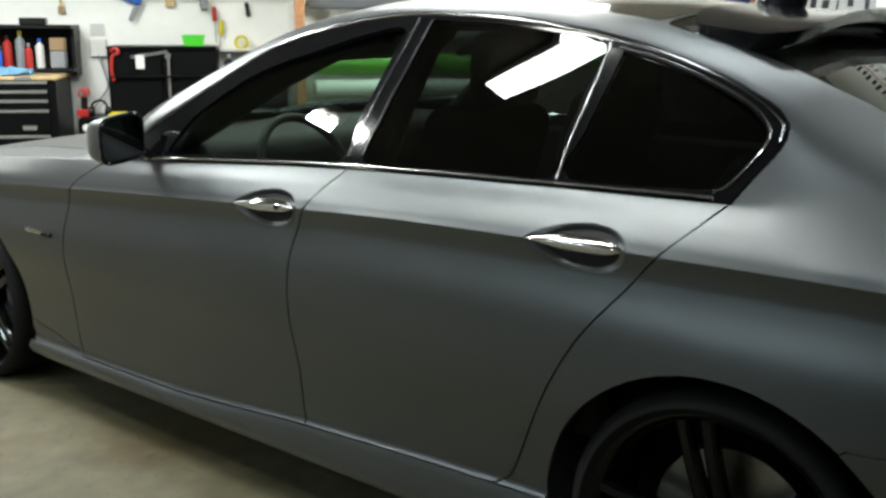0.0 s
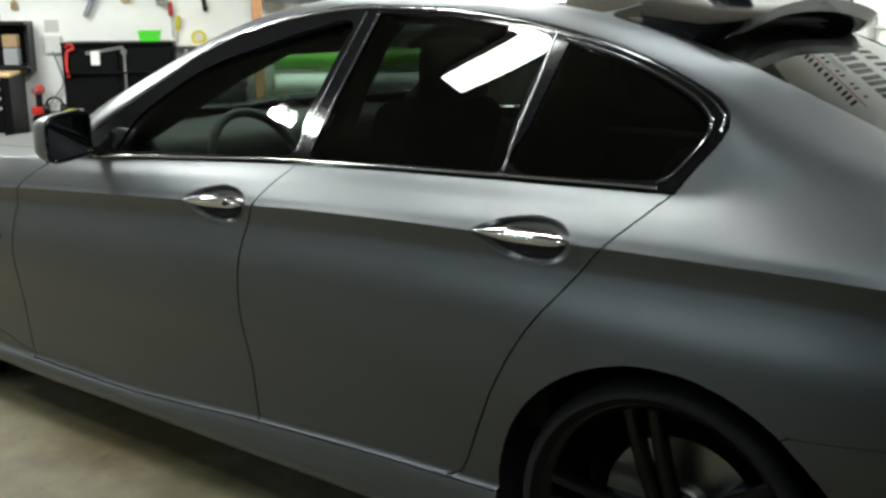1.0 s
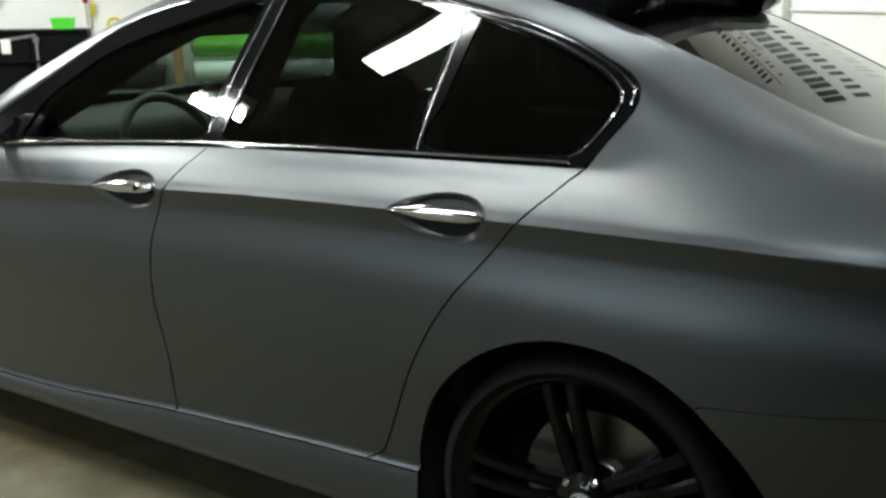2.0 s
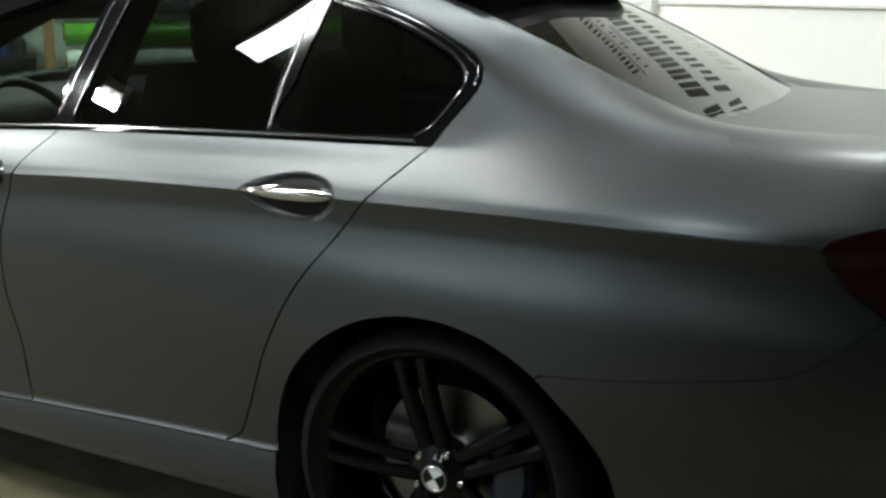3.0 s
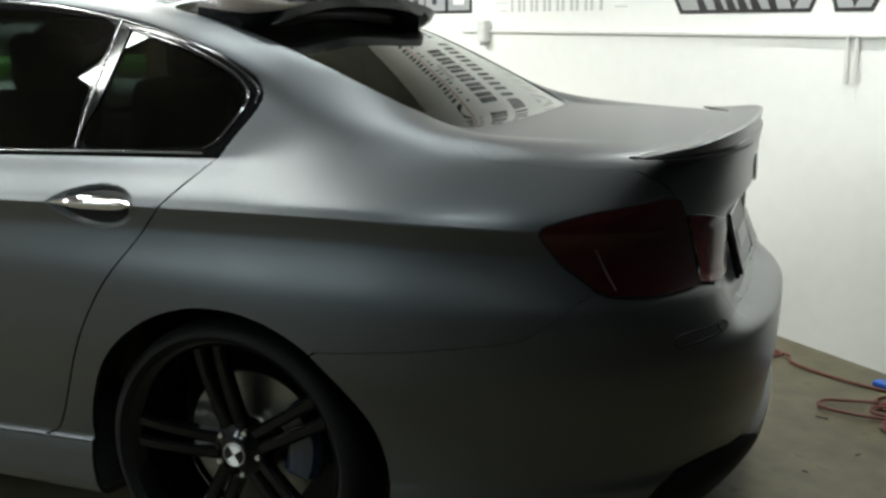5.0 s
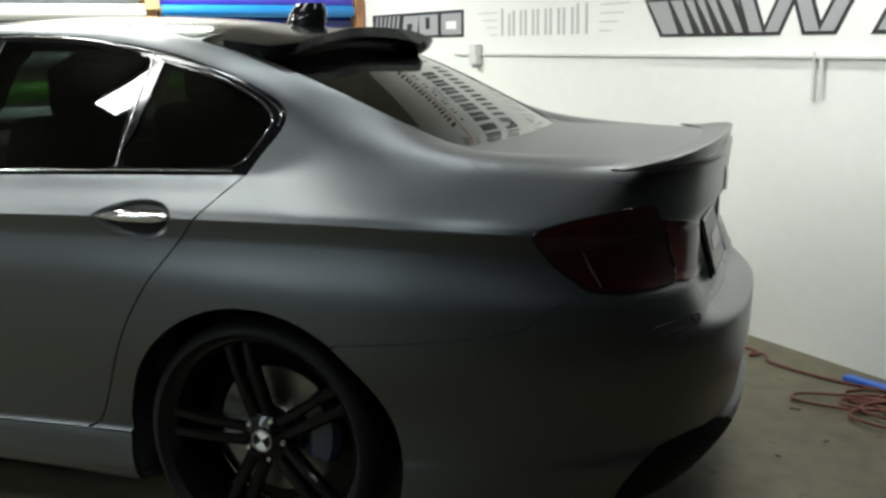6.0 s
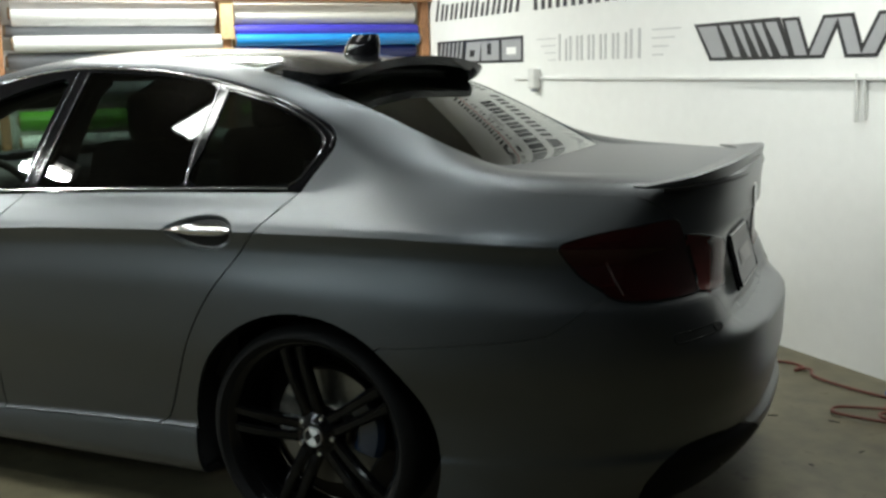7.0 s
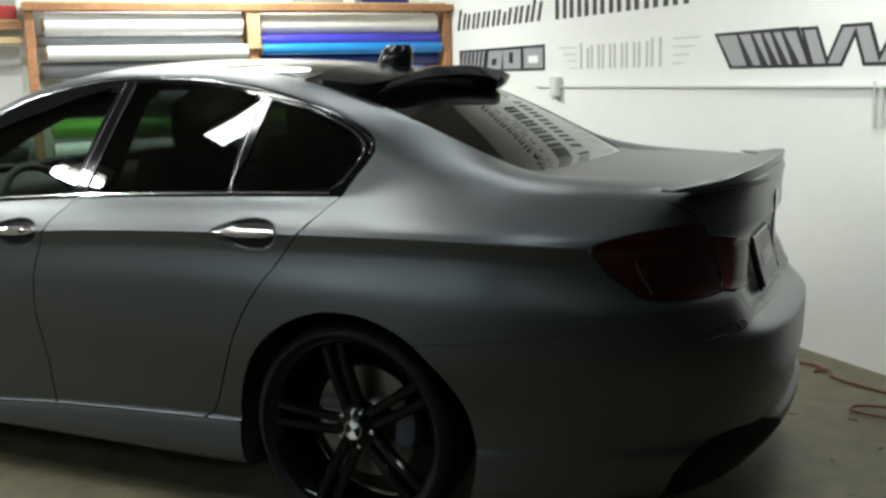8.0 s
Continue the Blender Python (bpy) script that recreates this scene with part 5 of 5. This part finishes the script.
for v, r, h, m1, m2, lb in ((-3.48, .035, .22, PLASTIC_YELLOW, BLACK_ENAMEL, "yellow spray bottle in the wall cabinet"), (-3.40, .032, .18, PLASTIC_RED, PLASTIC_WHITE, "red bottle in the wall cabinet"), (-3.31, .034, .23, PLASTIC_WHITE, PLASTIC_RED, "white bottle in the wall cabinet"),
                            (-3.22, .03, .21, PLASTIC_RED, BLACK_ENAMEL, "red can in the wall cabinet"), (-3.14, .03, .24, PLASTIC_GREY, PLASTIC_YELLOW, "grey can in the wall cabinet"), (-3.02, .028, .19, PLASTIC_WHITE, PLASTIC_BLUE, "pale bottle in the wall cabinet"), (-3.44, .022, .24, PLASTIC_WHITE, PLASTIC_YELLOW, "slim white spray can in the wall cabinet"), (-3.265, .02, .15, PLASTIC_BLUE, PLASTIC_WHITE, "small blue bottle in the wall cabinet"), (-3.08, .024, .16, PLASTIC_RED, PLASTIC_GREY, "short red can in the wall cabinet")):
    bottle(-4.74 + (.05 if r < .026 else 0), v, 1.006, r, h, m1, m2, lb)
carton("box", "small dark carton in the wall cabinet", .10, .09, .11, -4.72, -2.90, 1.006, PLASTIC_GREY)
carton("box", "small reddish carton in the wall cabinet", .10, .09, .08, -4.72, -2.90, 1.12, CARD)
carton("box", "low black case on the wall cabinet", .14, .16, .045, -4.76, -3.05, 1.284, BLACK_ENAMEL, 5)

# socket box and cable on the wall
sock = thing("wall_socket", "white wall socket box with a hanging cable", "socket", at=at_room(WALL_U, -2.68, 1.13))
part("plate", box(.04, .11, .12, .02, 0, 0, bevel=.005), PLASTIC_WHITE, sock)
part("notice", box(.004, .09, .08, .006, .0, .12, bevel=.001), DECAL_PALE, sock, "small printed notice")
part("cable", tube(smooth_line([(.04, .0, -.05), (.05, .03, -.15), (.04, .05, -.26), (.04, -.02, -.36), (.05, -.06, -.42)], 5), .006, 6), PLASTIC_GREY, sock)

# black cabinet with tools on its door
bc = thing("steel_cabinet", "low black steel cabinet with tools hung on it", "cabinet", at=at_room(-4.78, -2.23, 0))
part("body", box(.32, .70, 1.15, 0, 0, .575, bevel=.006), DARK_STEEL, bc)
part("door", box(.015, .335, .62, .17, -.172, .80, bevel=.003), DARK_STEEL, bc)
part("door", box(.015, .335, .62, .17, .172, .80, bevel=.003), DARK_STEEL, bc)
part("lip", box(.02, .70, .02, .172, 0, 1.14, bevel=.003), DARK_STEEL, bc)
part("ledge", box(.06, .66, .012, .19, 0, .955, bevel=.002), DARK_STEEL, bc)


def hung(name, label, cat, pieces, u, v, z):
    t = thing(name, label, cat, at=at_room(u, v, z))
    for nm, bm, mat in pieces:
        part(nm, bm, mat, t)
    return t


fu = -4.585
hung("red_strap", "red strap hanging on the black cabinet", "strap", [("strap", tube(smooth_line([(0, 0, 0), (.01, .03, .02), (.01, .05, -.01), (.005, .01, -.03), (.01, 0, -.12), (.01, .01, -.19)], 4), .011, 8), PLASTIC_RED)], fu, -2.55, 1.12)
hung("square", "steel square hung on the black cabinet", "tool", [("blade", box(.006, .24, .022, 0, 0, 0, bevel=.002, m=pose(0, 0, 0, 9, 0, 0)), STEEL), ("stock", box(.012, .055, .09, 0, -.06, -.05, bevel=.003), PLASTIC_WHITE)], fu, -2.31, 1.10)
hung("ratchet", "long chrome ratchet hung on the black cabinet", "tool", [("shaft", tube([(0, 0, 0), (0, 0, -.26)], .009, 10), STEEL), ("head", lathe([(0, -.012), (.02, -.012), (.02, .012), (0, .012)], 16, pose(0, 0, .01, 0, 90, 0)), STEEL)], fu, -2.19, 1.08)
tub = thing("plastic_tub", "bright green plastic tub on the black cabinet", "tub", at=at_room(-4.72, -2.03, 1.152))
part("tub", lathe([(.0, 0), (.085, 0), (.10, .062), (.106, .064), (.106, .07), (.096, .07), (.082, .008), (0, .008)], 4, pose(0, 0, 0, 0, 0, 45)), PLASTIC_GREEN, tub)


def screwdriver(u, v, z, mat, length=.20, tilt=0, label="screwdriver"):
    t = thing("screwdriver", label, "screwdriver", "tools on the wall", at=at_room(u, v, z) @ pose(0, 0, 0, tilt, 0, 0))
    part("handle", lathe([(0, 0), (.012, -.002), (.016, -.02), (.014, -.05), (.017, -.08), (.011, -.10), (0, -.10)], 12), mat, t)
    part("blade", tube([(0, 0, -.10), (0, 0, -length)], .0045, 8), STEEL, t)
    return t


screwdriver(-4.92, -1.90, 1.41, PLASTIC_RED, .24, 2, "red-handled screwdriver hung on the white wall")
screwdriver(-4.92, -1.85, 1.32, PLASTIC_YELLOW, .19, -5, "yellow-handled screwdriver hung on the white wall")
screwdriver(-4.92, -1.68, 1.44, BLACK_ENAMEL, .10, 8, "black-handled tool hung on the white wall")
hung("tape_roll", "yellow tape roll on a ledge", "tape", [("roll", lathe([(.03, -.02), (.05, -.02), (.05, .02), (.03, .02), (.03, -.02)], 24, pose(0, 0, 0, 0, 90, 0)), PLASTIC_YELLOW)], -4.86, -1.72, 1.17)
led = thing("ledge", "white wall ledge beside the black cabinet", "ledge", at=at_room(WALL_U, -1.62, 1.12))
part("board", box(.16, .48, .018, .08, 0, 0, bevel=.003), PLASTIC_WHITE, led)
hung("spray_gun", "blue spray gun hung on the white wall", "spray gun", [("body", box(.05, .16, .05, 0, 0, 0, bevel=.012, m=pose(0, 0, 0, -20, 0, 0)), PLASTIC_BLUE), ("grip", box(.03, .035, .12, 0, .06, -.08, bevel=.01, m=pose(0, 0, 0, -25, 0, 0)), PLASTIC_GREY)], -4.90, -2.45, 1.46)
hung("sanding_block", "wooden block hung on the white wall", "block", [("block", box(.03, .06, .11, 0, 0, 0, bevel=.006), TIMBER_PALE)], -4.92, -2.19, 1.46)
hung("grinder", "grey power tool hung on the white wall", "power tool", [("body", tube([(0, 0, .05), (0, .01, -.06)], [.026, .03], 12), PLASTIC_GREY), ("head", box(.05, .05, .04, 0, .01, -.07, bevel=.01), STEEL)], -4.89, -1.97, 1.47)
hung("paint_brush", "brush with wooden handle hung on the white wall", "brush", [("handle", tube([(0, 0, .0), (0, 0, -.10)], [.012, .008], 8), TIMBER_PALE), ("bristles", box(.014, .04, .05, 0, 0, -.12, bevel=.004), CARD)], -4.92, -2.9, 1.50)

# power tools on a low stand between chest and cabinet
st = thing("tool_stand", "black tool stand beside the chest", "stand", at=at_room(-4.62, -2.66, 0))
part("body", box(.36, .20, .70, 0, 0, .35, bevel=.01), DARK_STEEL, st)
part("dial", lathe([(0, .004), (.022, .004), (.024, 0)], 20, pose(.181, -.05, .64, 0, 90, 0)), PLASTIC_WHITE, st)
pt = thing("cordless_drill", "red cordless drill standing on the tool stand", "drill", at=at_room(-4.55, -2.73, .70))
part("battery", box(.08, .09, .05, 0, 0, .025, bevel=.008), PLASTIC_RED, pt)
part("grip", box(.04, .04, .10, 0, 0, .09, bevel=.012), BLACK_ENAMEL, pt)
part("motor", tube([(-.06, 0, .155), (.09, 0, .155)], [.032, .024], 14), PLASTIC_RED, pt)
part("chuck", tube([(.09, 0, .155), (.13, 0, .155)], [.018, .012], 12), STEEL, pt)
hp = thing("ear_defenders", "black ear defenders on the tool stand", "ear defenders", at=at_room(-4.50, -2.63, .70))
part("band", tube([(0, .05 * math.cos(w), .06 + .05 * math.sin(w)) for w in np.linspace(0, math.pi, 14)], .008, 8), BLACK_ENAMEL, hp)
for s in (-1, 1):
    part("cup", lathe([(0, -.02), (.03, -.02), (.035, 0), (.03, .015), (0, .015)], 18, pose(0, s * .05, .04, 90, 0, 0)), BLACK_ENAMEL, hp)
carton("box", "yellow plastic case beside the black cabinet", .10, .12, .03, -4.52, -2.52, .701, PLASTIC_YELLOW, 3)
part_under = thing("tool_stand", "low black trolley beside the tool stand", "trolley", at=at_room(-4.56, -2.50, 0))
part("body", box(.30, .14, .70, 0, 0, .35, bevel=.01), DARK_STEEL, part_under)


# ---- vinyl decals on the lettered wall: plain shapes in the words' sizes and colours ----
def on_wall(u, z):
    """Pose with x along the wall, z up, -y out of it."""
    return ROOM @ pose(u, WALL_V - .0008, z)


def strokes(name, label, u0, u1, z0, z1, n, mat, lean=0.0, thick=.34, grow=0.0):
    t = thing(name, label, "wall decal", "wall decals", at=on_wall(u0, z0))
    step_u = (u1 - u0) / n
    h = z1 - z0
    rnd = random.Random(len(label) * 7 + n)
    for k in range(n):
        x, w = k * step_u, step_u * .78
        hh = h * (1 + grow * (1 if k in (0, n - 1) else 0))
        b = w * thick
        bm = bmesh.new()
        sh = lambda p: [(q + lean * r, r) for q, r in p]
        slab(sh([(x, 0), (x + b, 0), (x + b, hh), (x, hh)]), -.002, bm)
        top = hh * rnd.choice((1, 1, .8))
        slab(sh([(x + w - b, 0), (x + w, 0), (x + w, top), (x + w - b, top)]), -.002, bm)
        bmesh.ops.recalc_face_normals(bm, faces=bm.faces[:])
        part("stroke_shape", bm, mat, t, smooth=None)
    return t


def plates(name, label, u, z, items):
    t = thing(name, label, "wall decal", "wall decals", at=on_wall(u, z))
    for poly, mat, dep in items:
        bm = slab(poly, -dep)
        bmesh.ops.recalc_face_normals(bm, faces=bm.faces[:])
        part("decal_shape", bm, mat, t, smooth=None)
    return t


para = lambda x, w, h, lean, z=0: [(x + lean * (0 if lean > 0 else 0), z), (x + w, z), (x + w + lean * h, z + h), (x + lean * h, z + h)]
# wide dark and grey badge with slanted stripes
items = [(para(0, 1.44, .178, -.25 * 0), DECAL_BLACK, .0015)]
items += [(para(.03 + .075 * k, .035, .15, .3, .014), DECAL_GREY, .003) for k in range(6)]
items += [(para(.52, .24, .14, .25, .018), DECAL_GREY, .003), (para(.60, .08, .05, .25, .05), DECAL_BLACK, .0045), (para(.80, .28, .14, 0, .018), DECAL_GREY, .003), (para(.90, .06, .08, 0, .06), DECAL_BLACK, .0045), (para(1.13, .28, .14, 0, .018), DECAL_GREY, .003), (para(1.20, .14, .05, 0, .055), WALL_WHITE, .0045)]
plates("wall_decal", "dark grey striped emblem decal on the white wall", -4.33, 1.370, items)
# pale word with short lines either side
strokes("wall_decal", "pale grey word-shaped decal on the white wall", -2.42, -1.50, 1.372, 1.52, 7, DECAL_PALE, thick=.22, grow=.12)
plates("wall_decal", "pale short line decals on the white wall", -2.72, 1.375, [([(.02 + .05 * k, .135 - .045 * k), (.26, .135 - .045 * k), (.26, .141 - .045 * k), (.02 + .05 * k, .141 - .045 * k)], DECAL_PALE, .002) for k in range(4)])
plates("wall_decal", "pale short line decals on the white wall", -1.42, 1.375, [([(0, .145 - .045 * k), (.25 - .05 * k, .145 - .045 * k), (.25 - .05 * k, .151 - .045 * k), (0, .151 - .045 * k)], DECAL_PALE, .002) for k in range(4)])
# large grey stripes with black outline
items = [([(0, .185), (.13, 0), (.72, 0), (.62, .19)], DECAL_BLACK, .0015)]
xs = [(.035, .175), (.20, .28), (.305, .355), (.38, .425), (.45, .50), (.525, .60)]
for a, b in xs:
    items.append(([(a, .17), (a + .115, .015), (b + .085, .015), (b, .17)], DECAL_GREY, .003))
for k, (x, lean) in enumerate(((.712, -.45), (.785, .55), (1.02, -.40), (1.08, .60), (1.36, .60), (1.60, 0))):
    items.append((para(x, .115, .185, lean), DECAL_BLACK, .0015 + .0001 * k))
    items.append((para(x + .022 + lean * .015, .072, .155, lean, .015), DECAL_GREY, .003))
items.append((para(1.45, .14, .035, 0, .06), DECAL_GREY, .0022))
plates("wall_decal", "large grey striped decal outlined in black on the white wall", -1.06, 1.348, items)
# upper rows
strokes("wall_decal", "black script-like word decal on the white wall", -4.36, -2.92, 1.71, 1.83, 8, DECAL_BLACK, lean=.35, thick=.30, grow=.35)
strokes("wall_decal", "black bold word decal on the white wall", -2.74, -1.24, 1.705, 1.845, 8, DECAL_BLACK, thick=.32)
strokes("wall_decal", "bold black word decal high on the white wall", -2.62, -1.22, 1.935, 2.125, 8, DECAL_BLACK, thick=.44)
strokes("wall_decal", "widely spaced dark letter-shaped decals on the white wall", -3.1, -1.62, 2.235, 2.285, 8, DECAL_BLACK, thick=.16)
plates("wall_decal", "thin dark red line decal on the white wall", -3.25, 2.325, [([(0, 0), (1.7, 0), (1.7, .012), (0, .012)], DECAL_RED, .002)])
strokes("wall_decal", "dark red script-like word decal on the white wall", -3.2, -1.6, 2.36, 2.44, 12, DECAL_BLACK, lean=.4, thick=.30)
plates("wall_decal", "dark red square emblem decal on the white wall", -3.62, 2.30, [([(0, 0), (.10, 0), (.10, .16), (0, .16)], DECAL_RED, .002), ([(.13, 0), (.24, 0), (.24, .16), (.13, .16)], DECAL_BLACK, .002)])
plates("wall_decal", "pale grey animal-like emblem decal on the white wall", -2.35, 2.14, [([(0, .02), (.10, 0), (.22, .03), (.30, .01), (.33, .06), (.24, .09), (.16, .075), (.06, .085)], DECAL_PALE, .002)])
plates("wall_decal", "red curved emblem decal on the white wall", -.92, 1.70, [([(0, .0), (.05, .06), (.14, .07), (.20, .03), (.16, .10), (.05, .11)], DECAL_RED, .002)])
plates("wall_decal", "grey triangle decal on the white wall", -.55, 1.70, [([(0, 0), (.25, 0), (.12, .15)], DECAL_GREY, .002), ([(.33, 0), (.44, .0), (.28, .15), (.21, .15)], DECAL_BLACK, .002)])
strokes("wall_decal", "small dark word decal on the white wall", -1.05, -.2, 2.0, 2.08, 6, DECAL_BLACK, thick=.30)

# cable trunking along the wall
tr = thing("cable_trunking", "white cable trunking with a junction box on the wall", "trunking", at=on_wall(0, 1.26))
part("run", box(3.78, .016, .016, -1.11, -.009, 0, bevel=.002), PLASTIC_WHITE, tr)
part("junction_box", box(.09, .05, .13, -2.70, -.026, .0, bevel=.006), PLASTIC_WHITE, tr)
part("clip", box(.05, .03, .02, -2.69, -.03, -.075, bevel=.003), PLASTIC_GREY, tr)
part("drop", tube([(.04, -.012, .02), (.045, -.012, -.18)], .008, 8), PLASTIC_WHITE, tr)
part("drop", tube([(.085, -.012, .0), (.09, -.012, -.17)], .008, 8), PLASTIC_WHITE, tr)

# red air hose lying on the floor, and a blue strip by the wall
pts = [(1.00, 1.37, .008), (1.08, 1.375, .008), (1.14, 1.34, .008), (1.16, 1.28, .014), (1.125, 1.265, .008), (1.14, 1.31, .008), (1.19, 1.27, .014), (1.20, 1.21, .008), (1.28, 1.13, .008), (1.42, 1.04, .008), (1.55, .985, .008), (1.66, .95, .008)]
for k, (cx, cy, rx, ry, w0) in enumerate(((1.62, .87, .13, .08, 60), (1.49, .765, .19, .075, 30), (1.64, .62, .14, .09, 100), (1.76, .80, .17, .12, 0), (1.62, .76, .15, .06, 40), (1.72, .70, .18, .10, 80), (1.66, .82, .16, .07, 20))):
    for i in range(9):
        w = radians(w0 + 42 * i)
        pts.append((cx + rx * math.cos(w), cy + ry * math.sin(w), .008 + .004 * (k % 3) + .003 * (i % 2)))
hose = part("air_hose", tube(smooth_line(pts, 5), .006, 8), HOSE_RED, smooth=60)
tagged(hose, "tangled dark red air hose lying on the concrete floor", "hose")
strip = part("plastic_strip", box(.26, .045, .02, 0, 0, .01, bevel=.004), PLASTIC_BLUE)
strip.matrix_world = pose(1.605, 1.0, 0, 0, 0, -35)
tagged(strip, "blue plastic strip on the floor by the wall", "strip")

# splinters on the floor
for x, y, rz, ln in ((1.095, .655, 20, .035), (1.315, .665, -15, .04), (1.42, .38, 50, .022), (1.27, .20, -30, .018)):
    chip = part("splinter", box(ln, .006, .003, 0, 0, .0015, bevel=.001, m=pose(0, 0, 0, 0, 0, rz)), BLACK_ENAMEL)
    chip.location = (x, y, 0)
    tagged(chip, "small dark splinter lying on the concrete floor", "splinter", "splinters on the floor")

# dark workbench between the black cabinet and the pillar
wb = thing("workbench", "dark workbench cluttered with small tools", "workbench", at=at_room(-4.68, -1.64, 0))
part("top", box(.50, .46, .04, 0, 0, .88, bevel=.006), DARK_STEEL, wb)
part("body", box(.46, .44, .86, -.01, 0, .43, bevel=.008), DARK_STEEL, wb)
part("drawer", box(.015, .40, .16, .225, 0, .74, bevel=.004), DARK_STEEL, wb)
part("drawer", box(.015, .40, .20, .225, 0, .53, bevel=.004), DARK_STEEL, wb)
for v, r, h, m1, m2, lb in ((-1.80, .035, .20, BLACK_ENAMEL, PLASTIC_GREY, "black spray can on the workbench"), (-1.70, .04, .15, PLASTIC_GREY, BLACK_ENAMEL, "grey bottle on the workbench"), (-1.60, .03, .19, VINYL_NAVY, PLASTIC_WHITE, "navy can on the workbench"), (-1.50, .035, .13, BLACK_ENAMEL, PLASTIC_RED, "short black can on the workbench")):
    bottle(-4.62, v, .90, r, h, m1, m2, lb)
carton("box", "dark tool case on the workbench", .22, .26, .12, -4.80, -1.62, .90, BLACK_ENAMEL, 6)
